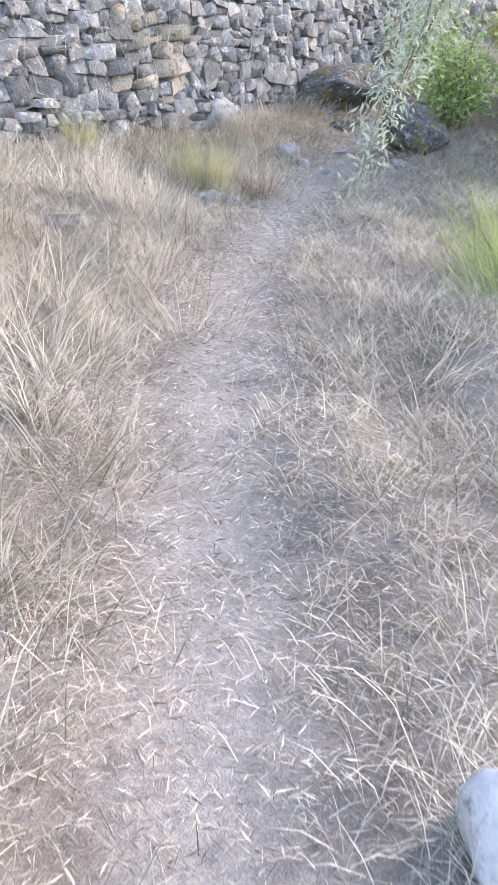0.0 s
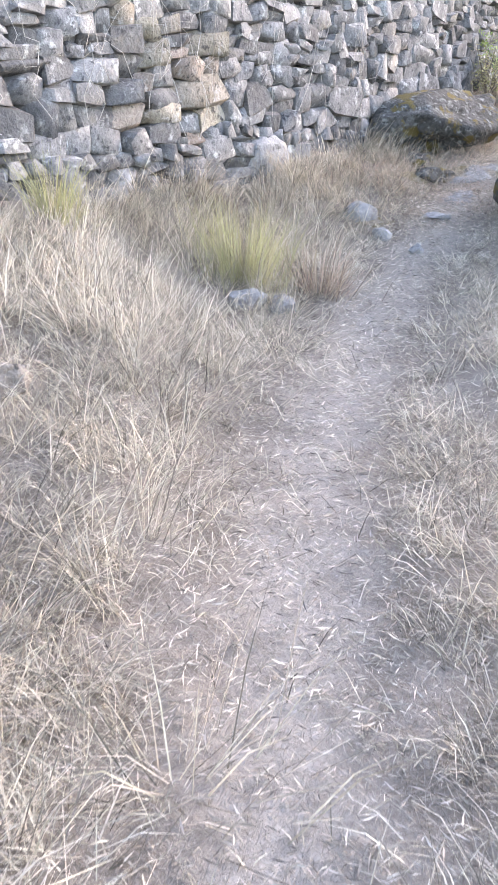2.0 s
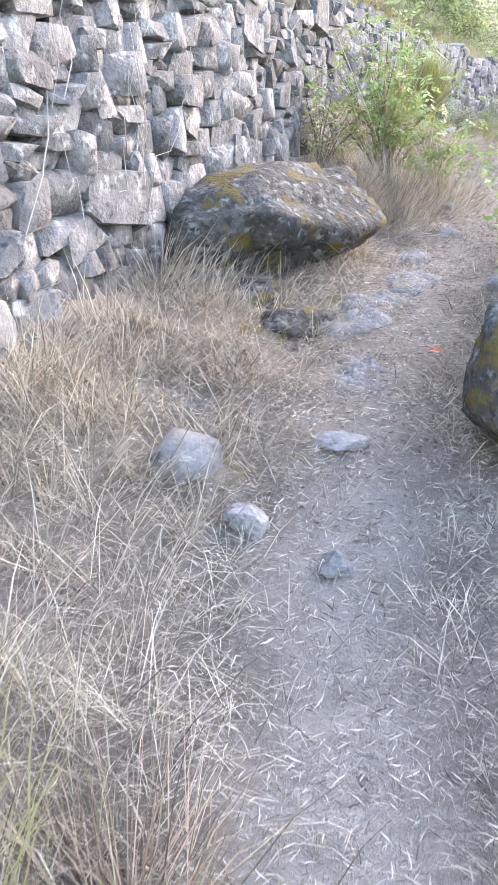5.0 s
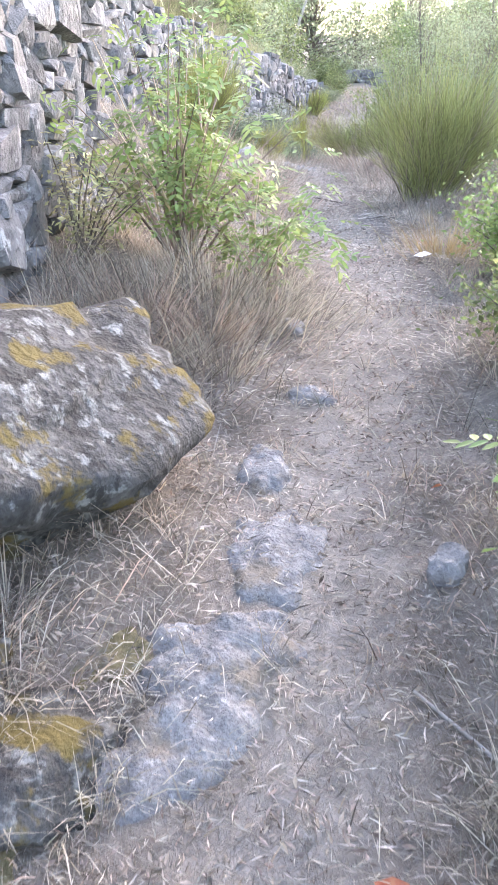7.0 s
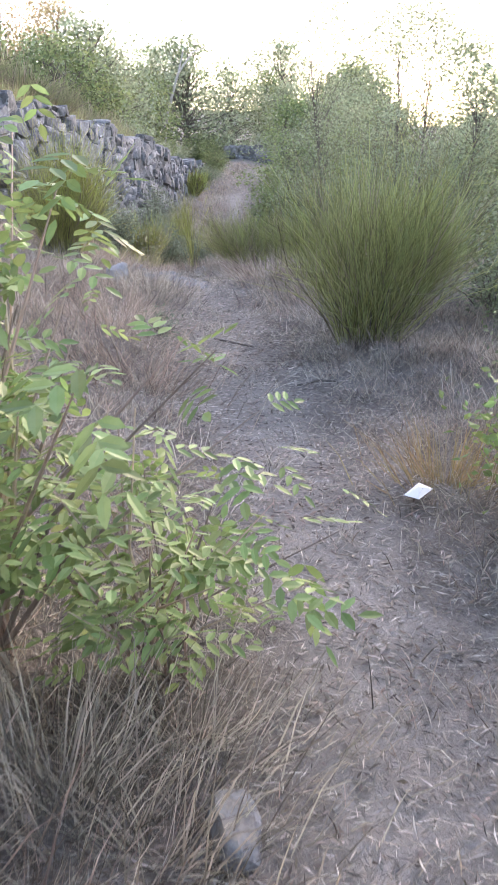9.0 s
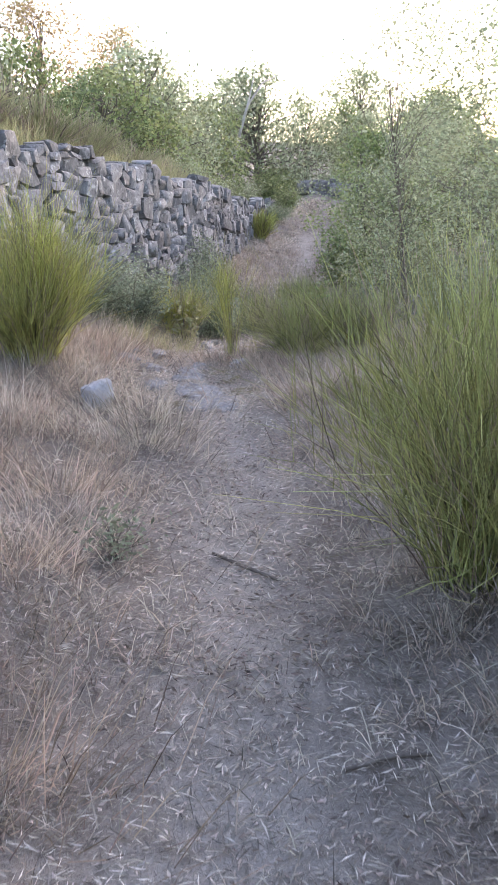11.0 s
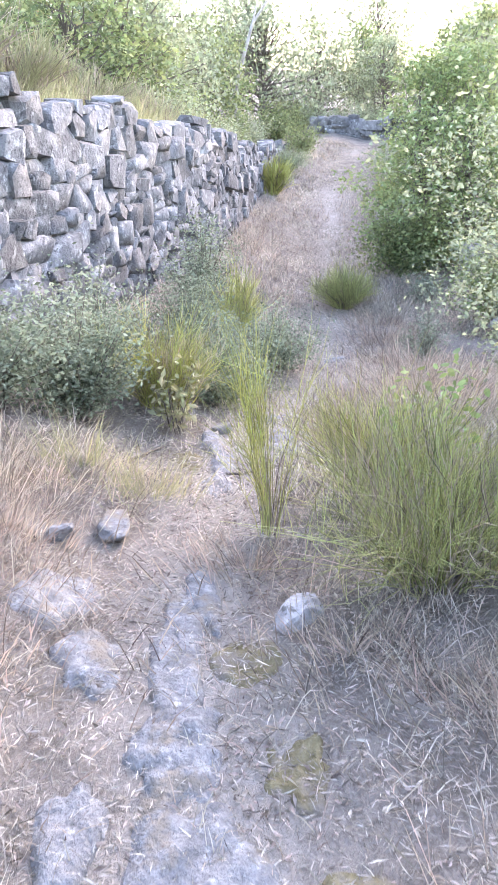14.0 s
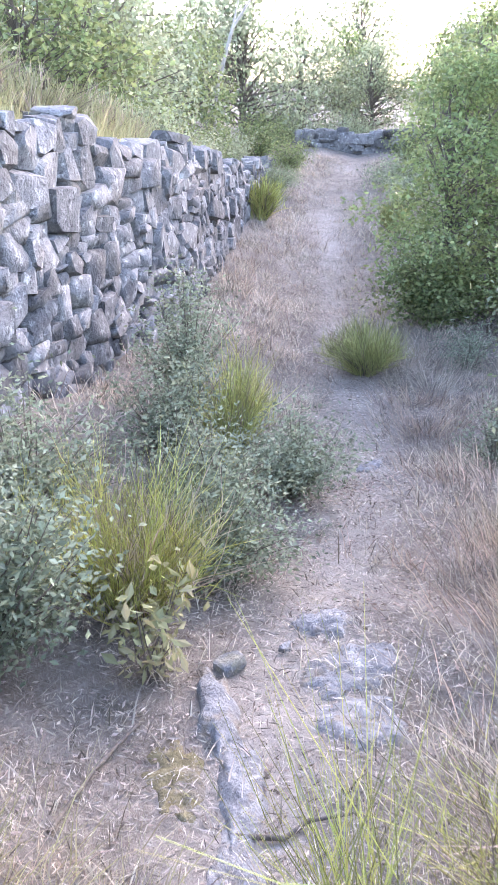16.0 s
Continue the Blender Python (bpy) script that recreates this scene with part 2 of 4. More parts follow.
pale_rock = material("pale_rock", [(0.15, 0.15, 0.152), (0.26, 0.26, 0.26), (0.38, 0.38, 0.375)], 7.0, 0.9, 1.0, 50, "object", 0.15, spots=((12.0, (0.12, 0.12, 0.115), 0.56, 0.66), (5.0, (0.30, 0.27, 0.22), 0.55, 0.66)), bump_far=0.04)
path_rock = material("path_rock", [(0.13, 0.13, 0.13), (0.235, 0.235, 0.235), (0.35, 0.35, 0.345)], 15.0, 0.92, 1.0, 70, "", spots=((18.0, (0.39, 0.39, 0.39), 0.57, 0.66), (6.0, (0.25, 0.22, 0.18), 0.53, 0.63)), bump_far=0.05)
white_stone = material("white_stone", [(0.26, 0.255, 0.25), (0.42, 0.415, 0.41), (0.56, 0.555, 0.55)], 7.0, 0.9, 1.0, 50, "", spots=((11.0, (0.16, 0.155, 0.14), 0.58, 0.66),), bump_far=0.04)
moss_rock = material("moss_rock", [(0.03, 0.03, 0.029), (0.07, 0.071, 0.068), (0.16, 0.163, 0.158)], 7.0, 0.92, 1.0, 40, "", spots=((15.0, (0.22, 0.235, 0.228), 0.54, 0.64), (21.0, (0.04, 0.04, 0.038), 0.52, 0.6), (4.5, (0.12, 0.096, 0.034), 0.53, 0.59)), bump_far=0.05)
soil = material("soil", [(0.11, 0.094, 0.078), (0.205, 0.179, 0.152), (0.33, 0.295, 0.257)], 4.0, 0.95, 1.0, 70, "")
straw = material("straw", [(0.23, 0.205, 0.158), (0.40, 0.362, 0.295), (0.64, 0.59, 0.50)], 0.9, 0.7, 0, 20, "island", 0.75, 0.3)
brown_straw = material("brown_straw", [(0.23, 0.175, 0.135), (0.38, 0.305, 0.24), (0.55, 0.465, 0.38)], 0.9, 0.7, 0, 20, "island", 0.7, 0.3)
chaff = material("chaff", [(0.25, 0.218, 0.18), (0.42, 0.378, 0.325), (0.60, 0.555, 0.49)], 2.0, 0.8, 0, 30, "island", 0.75, 0.1)
litter = material("litter", [(0.19, 0.148, 0.12), (0.37, 0.313, 0.265), (0.58, 0.52, 0.46)], 2.0, 0.8, 0, 30, "island", 0.6, 0.3)
green_grass = material("green_grass", [(0.28, 0.29, 0.14), (0.37, 0.36, 0.20), (0.46, 0.43, 0.27)], 1.5, 0.6, 0, 20, "island", 0.3, 0.35)
broom_green = material("broom_green", [(0.35, 0.36, 0.10), (0.45, 0.46, 0.15), (0.55, 0.54, 0.24)], 1.8, 0.55, 0, 20, "island", 0.6, 0.3)
broom_dark = material("broom_dark", [(0.27, 0.30, 0.11), (0.38, 0.40, 0.16), (0.49, 0.49, 0.24)], 1.8, 0.55, 0, 20, "island", 0.6, 0.35)
cistus_leaf = material("cistus_leaf", [(0.15, 0.185, 0.12), (0.235, 0.275, 0.19), (0.33, 0.37, 0.27)], 2.5, 0.9, 0, 20, "island", 0.5, 0.35)
fresh_leaf = material("fresh_leaf", [(0.17, 0.25, 0.08), (0.26, 0.35, 0.13), (0.38, 0.45, 0.21)], 2.0, 0.5, 0, 20, "island", 0.35, 0.35)
oak_leaf = material("oak_leaf", [(0.125, 0.165, 0.07), (0.205, 0.25, 0.11), (0.31, 0.345, 0.165)], 0.6, 0.65, 0, 20, "island", 0.5, 0.4)
young_leaf = material("young_leaf", [(0.13, 0.18, 0.075), (0.215, 0.275, 0.115), (0.34, 0.385, 0.18)], 0.5, 0.6, 0, 20, "island", 0.4, 0.35)
grey_leaf = material("grey_leaf", [(0.18, 0.22, 0.125), (0.275, 0.315, 0.195), (0.39, 0.42, 0.29)], 0.7, 0.65, 0, 20, "island", 0.45, 0.4)
# dry orange grass, and oak crowns with warm sunlight painted into the leaves
rust_and_sunlit = material("rust_and_sunlit", [(0.26, 0.19, 0.10), (0.36, 0.27, 0.14), (0.46, 0.38, 0.22)], 1.0, 0.6, 0, 20, "island", 0.35, 0.35)
red_leaf = material("red_leaf", [(0.42, 0.11, 0.06), (0.52, 0.17, 0.09), (0.58, 0.26, 0.14)], 30.0, 0.6, 0, 60)
olive_leaf = material("olive_leaf", [(0.20, 0.25, 0.17), (0.32, 0.37, 0.29), (0.46, 0.50, 0.42)], 3.0, 0.5, 0, 20, "island", 0.3, 0.35)
meadow_green = material("meadow_green", [(0.20, 0.25, 0.09), (0.29, 0.34, 0.14), (0.41, 0.44, 0.22)], 1.5, 0.6, 0, 20, "island", 0.5, 0.35)
ochre_moss = material("ochre_moss", [(0.12, 0.10, 0.055), (0.20, 0.172, 0.095), (0.29, 0.26, 0.16)], 16.0, 0.95, 1.0, 120, "", spots=((8.0, (0.22, 0.195, 0.16), 0.48, 0.6),), bump_far=0.03)
bark = material("bark", [(0.07, 0.06, 0.05), (0.14, 0.12, 0.10), (0.24, 0.21, 0.18)], 8.0, 0.9, 0.7, 70)
dead_wood = material("dead_wood", [(0.24, 0.22, 0.20), (0.38, 0.36, 0.33), (0.52, 0.50, 0.47)], 6.0, 0.85, 0.4, 60)
paper_white = material("paper_white", [(0.72, 0.72, 0.72), (0.80, 0.80, 0.80)], 20.0, 0.6, 0.1, 80)



def fibres(m, tone=(0.44, 0.40, 0.35, 1)):
    """Lays fine crossed fibres, like trodden straw, over a material's colour and relief."""
    nodes, links = m.node_tree.nodes, m.node_tree.links
    bsdf = nodes["Principled BSDF"]
    geo = nodes.new("ShaderNodeNewGeometry")
    old = bsdf.inputs["Base Color"].links[0].from_socket
    total = None
    for turn, stretch in ((0.3, (150, 16, 30)), (1.35, (170, 18, 30)), (2.4, (130, 15, 30))):
        rot = nodes.new("ShaderNodeMapping")
        rot.inputs["Rotation"].default_value[2] = turn
        links.new(geo.outputs["Position"], rot.inputs["Vector"])
        mp = nodes.new("ShaderNodeMapping")
        mp.inputs["Scale"].default_value = stretch
        links.new(rot.outputs[0], mp.inputs["Vector"])
        nz = nodes.new("ShaderNodeTexNoise")
        nz.inputs["Scale"].default_value, nz.inputs["Detail"].default_value, nz.inputs["Distortion"].default_value = 1.0, 3.0, 1.5
        links.new(mp.outputs[0], nz.inputs["Vector"])
        if total is None:
            total = nz.outputs["Fac"]
        else:
            mx = nodes.new("ShaderNodeMath")
            mx.operation = "MAXIMUM"
            links.new(total, mx.inputs[0])
            links.new(nz.outputs["Fac"], mx.inputs[1])
            total = mx.outputs[0]
    rg = nodes.new("ShaderNodeMapRange")
    rg.inputs[1].default_value, rg.inputs[2].default_value = 0.55, 0.78
    links.new(total, rg.inputs[0])
    mix = nodes.new("ShaderNodeMix")
    mix.data_type = "RGBA"
    links.new(rg.outputs[0], mix.inputs[0])
    links.new(old, mix.inputs[6])
    mix.inputs[7].default_value = tone
    links.new(mix.outputs[2], bsdf.inputs["Base Color"])
    bp = nodes.new("ShaderNodeBump")
    bp.inputs["Strength"].default_value, bp.inputs["Distance"].default_value = 0.9, 0.01
    links.new(rg.outputs[0], bp.inputs["Height"])
    links.new(bsdf.inputs["Normal"].links[0].from_socket, bp.inputs["Normal"])
    links.new(bp.outputs[0], bsdf.inputs["Normal"])


fibres(soil)


def dusty(m):
    """Pale trodden dust where the ground's own wear is strongest, broken up by noise."""
    nodes, links = m.node_tree.nodes, m.node_tree.links
    bsdf = nodes["Principled BSDF"]
    wear, geo, nz = nodes.new("ShaderNodeAttribute"), nodes.new("ShaderNodeNewGeometry"), nodes.new("ShaderNodeTexNoise")
    wear.attribute_name = "dust"
    nz.inputs["Scale"].default_value, nz.inputs["Detail"].default_value, nz.inputs["Roughness"].default_value = 9.0, 8.0, 0.7
    links.new(geo.outputs["Position"], nz.inputs["Vector"])
    both = nodes.new("ShaderNodeMath")
    both.operation = "MULTIPLY"
    links.new(wear.outputs["Fac"], both.inputs[0])
    links.new(nz.outputs["Fac"], both.inputs[1])
    edge = nodes.new("ShaderNodeMapRange")
    edge.inputs[1].default_value, edge.inputs[2].default_value, edge.inputs[4].default_value = 0.12, 0.6, 0.7
    links.new(both.outputs[0], edge.inputs[0])
    mix = nodes.new("ShaderNodeMix")
    mix.data_type = "RGBA"
    links.new(edge.outputs[0], mix.inputs[0])
    links.new(bsdf.inputs["Base Color"].links[0].from_socket, mix.inputs[6])
    mix.inputs[7].default_value = (0.42, 0.385, 0.345, 1)
    links.new(mix.outputs[2], bsdf.inputs["Base Color"])


dusty(soil)

# ---- the ground, one sheet to the horizon ----
def spread(lo, hi, step, reach):
    inner = np.arange(lo, hi, step)
    out, d, p = [], step, 0.0
    while p < reach:
        d *= 1.13
        p += d
        out.append(p)
    out = np.array(out)
    return np.concatenate([lo - out[::-1], inner, hi - step + out])


gx, gy = spread(-3.5, 13.0, 0.115, 900), spread(-1.0, 28.0, 0.115, 900)
mx_, my_ = np.meshgrid(gx, gy)
gz = ground_height(mx_.ravel(), my_.ravel())
nx = len(gx)
ci, cj = np.meshgrid(np.arange(nx - 1), np.arange(len(gy) - 1))
q0 = (cj * nx + ci).ravel()
ground = part("ground", fast_mesh("ground", np.stack([mx_.ravel(), my_.ravel(), gz], 1), np.stack([q0, q0 + 1, q0 + nx + 1, q0 + nx], 1), True), soil)
du, _, ds = along(TRACK, mx_.ravel(), my_.ravel())
wide = np.interp(ds, (28, 33, 41, 50, 60, 64, 80), (0.24, 0.22, 0.26, 0.30, 0.30, 0.16, 0.08))
ground.data.attributes.new("dust", "FLOAT", "POINT").data.foreach_set("value", np.exp(-(du / wide) ** 2).astype(np.float32))
tagged(ground, "dark dry earth with straw and leaf litter", "ground", kind="structure")


# ---- dry-stone walls ----
def stone_mesh(seed):
    r = np.random.RandomState(seed)
    bm = bmesh.new()
    for k in range(34):
        d = r.normal(size=3)
        d /= np.abs(d).max()
        p = np.sign(d) * np.abs(d) ** r.uniform(0.35, 0.8) * r.uniform(0.43, 0.54)
        bm.verts.new(p)
    out = bmesh.ops.convex_hull(bm, input=bm.verts[:])
    bmesh.ops.delete(bm, geom=[v for v in bm.verts if not v.link_faces], context="VERTS")
    bmesh.ops.triangulate(bm, faces=bm.faces[:])
    bmesh.ops.recalc_face_normals(bm, faces=bm.faces[:])
    for face in bm.faces:
        face.smooth = True
    for edge in bm.edges:
        edge.smooth = edge.calc_face_angle(0) < 0.75
    me = bpy.data.meshes.new("stone")
    bm.to_mesh(me)
    bm.free()
    return me


STONES = [stone_mesh(s) for s in range(26)]
STONES_TAN = [m.copy() for m in STONES[:6]]
for m in STONES:
    m.materials.append(wall_stone)
for m in STONES_TAN:
    m.materials.append(tan_stone)


def stone_arrays(me):
    v = np.empty(len(me.vertices) * 3, np.float32)
    me.vertices.foreach_get("co", v)
    f = np.empty(len(me.loops), np.int32)
    me.loops.foreach_get("vertex_index", f)
    return v.reshape(-1, 3), f.reshape(-1, 3)


ARRAYS = [stone_arrays(m) for m in STONES]


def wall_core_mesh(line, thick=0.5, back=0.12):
    """The wall's backing core behind its face stones, coloured dark as shade in the gaps."""
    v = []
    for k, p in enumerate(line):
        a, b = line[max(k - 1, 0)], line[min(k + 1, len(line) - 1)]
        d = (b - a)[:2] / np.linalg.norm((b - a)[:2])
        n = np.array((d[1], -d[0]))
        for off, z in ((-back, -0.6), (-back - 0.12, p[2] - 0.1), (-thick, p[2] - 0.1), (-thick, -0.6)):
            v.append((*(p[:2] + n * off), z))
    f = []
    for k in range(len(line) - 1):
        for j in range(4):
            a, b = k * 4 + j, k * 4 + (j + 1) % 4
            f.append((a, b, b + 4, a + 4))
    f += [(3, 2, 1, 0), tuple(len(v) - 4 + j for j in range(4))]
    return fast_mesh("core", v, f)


def stone_wall(name, label, line, near, seed, smin=0.12, smax=0.30, tan_at=(), limit=300):
    """A dry-stone wall: core, face stones of uneven courses, and loose cap stones. near: the stretch whose stones are single parts."""
    r = np.random.RandomState(seed)
    core = part(name, wall_core_mesh(line), gap_shade_core)
    tagged(core, label, "stone wall", kind="structure")
    seg = np.linalg.norm(np.diff(line[:, :2], axis=0), axis=1)
    run = np.concatenate([[0], np.cumsum(seg)])
    cells, z = [], -0.2
    while z < line[:, 2].max() + 0.2:
        h = r.uniform(smin, smax) if r.rand() < 0.85 else r.uniform(smax, smax * 1.3)
        s = r.uniform(-0.3, 0)
        while s < run[-1]:
            w = h * r.uniform(0.9, 2.1)
            hh = h
            if r.rand() < 0.25 and h > smin * 1.3:
                cells.append((s + w / 2, z + h * 0.25, w, h * 0.55))
                cells.append((s + w / 2 + r.uniform(-.03, .03), z + h * 0.77, w, h * 0.5))
            else:
                cells.append((s + w / 2, z + h / 2, w, hh))
            s += w
        z += h
    # small wedging stones that fill the joints
    for _ in range(int(run[-1] * 36)):
        a = r.uniform(0.045, 0.085)
        cells.append((r.uniform(0, run[-1]), r.uniform(0, line[:, 2].max()), a * r.uniform(0.9, 1.8), a))
    rest, count = [], 0
    for s, zc, w, h in cells:
        s_ = min(max(s, 0), run[-1] - 1e-3)
        k = int(np.searchsorted(run, s_, "right") - 1)
        d = (line[k + 1] - line[k])[:2] / seg[k]
        p = line[k, :2] + d * (s_ - run[k])
        top = line[k, 2] + (line[k + 1, 2] - line[k, 2]) * (s_ - run[k]) / seg[k]
        n = np.array((d[1], -d[0]))
        wz = zc + 0.07 * math.sin(s_ * 1.7 + seed) + 0.04 * math.sin(s_ * 4.1 + zc * 2)
        low = float(ground_height(p[0] + n[0] * 0.3, p[1] + n[1] * 0.3))
        if wz + h / 2 < low - 0.05 or wz + h * 0.15 > top + 0.05 + 0.07 * math.sin(s_ * 2.3) + 0.04 * math.sin(s_ * 6.1):
            continue
        wedge = h < 0.0851 and w < 0.16
        depth = h * 1.8 if wedge else max(0.26, h * 1.3) * r.uniform(0.9, 1.3)
        off = -0.14 - 0.05 * (wz - low) + (0.03 if wedge else r.uniform(-0.022, 0.022))
        c = (p[0] + n[0] * off, p[1] + n[1] * off, wz)
        m = (pose(*c, r.uniform(-6, 6), r.uniform(-9, 9), math.degrees(math.atan2(d[1], d[0])) + r.uniform(-6, 6))
             @ Matrix.Diagonal((w * r.uniform(1.12, 1.3), depth, h * r.uniform(1.14, 1.36), 1)))
        warm = any(abs(s_ - ts) < tr and abs(wz - tz) < th for ts, tz, tr, th in tan_at) and r.rand() < 0.5
        if near[0] < s_ < near[1] and count < limit and h > 0.085:
            count += 1
            me = STONES_TAN[r.randint(6)] if warm else STONES[r.randint(26)]
            ob = new("stone", me)
            ob.parent, ob.matrix_basis = core, m
        else:
            v, f = ARRAYS[r.randint(26)]
            rest.append((v @ np.array(m.to_3x3()).T + np.array(m.translation), f))
    if rest:
        tagged(part("rubble", fast_mesh("rubble", *join(rest)), rubble_stone, core), kind="stuff")
    return core


# ---- boulders and stones ----
def rock(name, label, x, y, size, turn=0, sink=0.25, seed=0, mat=pale_rock, level=3, z=None, rough=0.13, tilt=(0, 0), blocky=0.6, under=0.0):
    bm = bmesh.new()
    bmesh.ops.create_icosphere(bm, subdivisions=level, radius=1)
    off = Vector((seed * 3.7, seed * 1.3, seed * 5.1))
    r = np.random.RandomState(seed + 400)
    cuts = [(Vector(c / np.linalg.norm(c)), r.uniform(0.62, 0.9)) for c in r.normal(size=(11, 3))]
    for v in bm.verts:
        d = v.co.normalized()
        b = Vector([math.copysign(abs(c) ** blocky, c) for c in d])
        k = 1 + rough * noise.noise(d * 1.6 + off) + rough * 0.45 * noise.noise(d * 4.5 + off) + rough * 0.18 * noise.noise(d * 11 + off)
        for c, far in cuts:
            reach = b.dot(c)
            if reach > far:
                b = b * (far / reach)
        v.co = Vector((b.x * size[0] / 2, b.y * size[1] / 2, b.z * size[2] / 2)) * k * 1.12
        v.co.x, v.co.y = v.co.x * (1 - under * max(0, -d.z)), v.co.y * (1 - under * max(0, -d.z))
    me = bpy.data.meshes.new(name)
    bm.to_mesh(me)
    bm.free()
    for p in me.polygons:
        p.use_smooth = level > 3
    ob = part(name, me, mat)
    base = float(ground_height(x, y)) if z is None else z
    ob.matrix_basis = pose(x, y, base + size[2] * (0.5 - sink), tilt[0], tilt[1], turn)
    return tagged(ob, label, "rock" if max(size) < 0.8 else "boulder")


def bedrock(x, y, w, d, turn, seed, proud=0.027, mat=None):
    """Living rock worn level with the ground: an uneven patch whose ragged edge dips under the soil."""
    r = np.random.RandomState(seed)
    n = 40
    a, b = np.meshgrid(np.linspace(-1.5, 1.5, n), np.linspace(-1.5, 1.5, n))
    a, b = a.ravel(), b.ravel()
    ang = np.arctan2(b, a)
    edge = 1 + sum(r.uniform(0.03, 0.11) * np.sin(ang * q + r.uniform(0, 6.28)) for q in (2, 3, 5, 7))
    rad = np.hypot(a, b) / edge
    c, q = math.cos(radians(turn)), math.sin(radians(turn))
    lx, ly = a * w / 2, b * d / 2
    px, py = x + lx * c - ly * q, y + lx * q + ly * c
    rise = np.where(rad < 1, proud * (1 - rad ** 6), -0.05 * np.clip((rad - 1) * 4, 0, 1))
    pz = ground_height(px, py) + rise + 0.008 * waves(px, py, 0.16, seed) + 0.004 * waves(px, py, 0.05, seed + 1)
    i, j = np.meshgrid(np.arange(n - 1), np.arange(n - 1))
    k = (j * n + i).ravel()
    ob = part("bedrock", fast_mesh("bedrock", np.stack([px, py, pz], 1), np.stack([k, k + 1, k + n + 1, k + n], 1), True), mat or path_rock)
    return tagged(ob, "flat grey bedrock worn level with the path", "rock")


# ---- plants ----
def broom(x, y, height, width, n, seed, mat=broom_green, label="", lean=0.55, dry=0.12, thick=0.0021, bare=0.25):
    """A broom: hundreds of thin upright green switches that fan out of a woody base."""
    r = np.random.RandomState(seed)
    z = float(ground_height(x, y))
    base = new("broom_bush")
    base.matrix_basis = pose(x, y, z)
    pieces, dead = [], []
    bunches = [(r.uniform(0, 6.28), r.rand() ** 0.6, r.uniform(0.6, 1.08)) for _ in range(9 + n // 26)]
    t = np.linspace(0, 1, 5)
    for k in range(n):
        az, out, tall = bunches[r.randint(len(bunches))]
        az, out = az + r.normal(scale=0.22), min(1.0, abs(out + r.normal(scale=0.1)))
        h = height * tall * r.uniform(0.6, 1.05) * (1 - 0.2 * out)
        dirv = np.array((math.cos(az), math.sin(az), 0))
        root = dirv * r.uniform(0, 0.14) * width
        bow = r.uniform(1.2, 2.0)
        pts = root + dirv * (width / 2 * out * t ** bow)[:, None] + np.array((0, 0, 1)) * (h * (t - 0.16 * out * t ** 3))[:, None]
        pts[1:] += np.cumsum(r.normal(scale=0.022, size=(4, 3)), 0) * width
        th = thick * r.uniform(0.8, 1.6)
        tgt = dead if r.rand() < dry else pieces
        tgt.append(tube(pts, th * np.array((1.7, 1.4, 1.1, 0.8, 0.3)), 3))
        for b in range(r.randint(3, 7)):
            s = r.uniform(bare, 0.85)
            p0 = np.array([np.interp(s, t, pts[:, c]) for c in range(3)])
            d = dirv * r.uniform(-0.2, 0.7) + r.normal(scale=0.34, size=3) + np.array((0, 0, 1.0))
            d /= np.linalg.norm(d)
            L = height * r.uniform(0.12, 0.4)
            tgt.append(tube([p0, p0 + d * L * 0.5 + r.normal(scale=0.012, size=3), p0 + d * L + np.array((0, 0, 0.06 * L))], th * np.array((0.85, 0.65, 0.25)), 3))
    tagged(part("green_crown", fast_mesh("green_crown", *join(pieces)), mat, base), kind="stuff")
    if dead:
        tagged(part("dry_crown", fast_mesh("dry_crown", *join(dead)), brown_straw, base, "dead brown switches"), kind="stuff")
    stems = []
    for k in range(9):
        az = r.uniform(0, 6.28)
        d = np.array((math.cos(az), math.sin(az), 0)) * width * 0.12
        stems.append(tube([d * 0.2 - (0, 0, 0.04), d + (0, 0, height * 0.12), d * 1.8 + (0, 0, height * 0.3)], np.array((0.009, 0.006, 0.003)) * height * min(1, n / 420) ** 1.3, 5))
    tagged(part("branchwork", fast_mesh("branchwork", *join(stems)), bark, base), kind="stuff")
    return tagged(base, label or "green broom bush of thin upright switches", "shrub", "broom bushes")


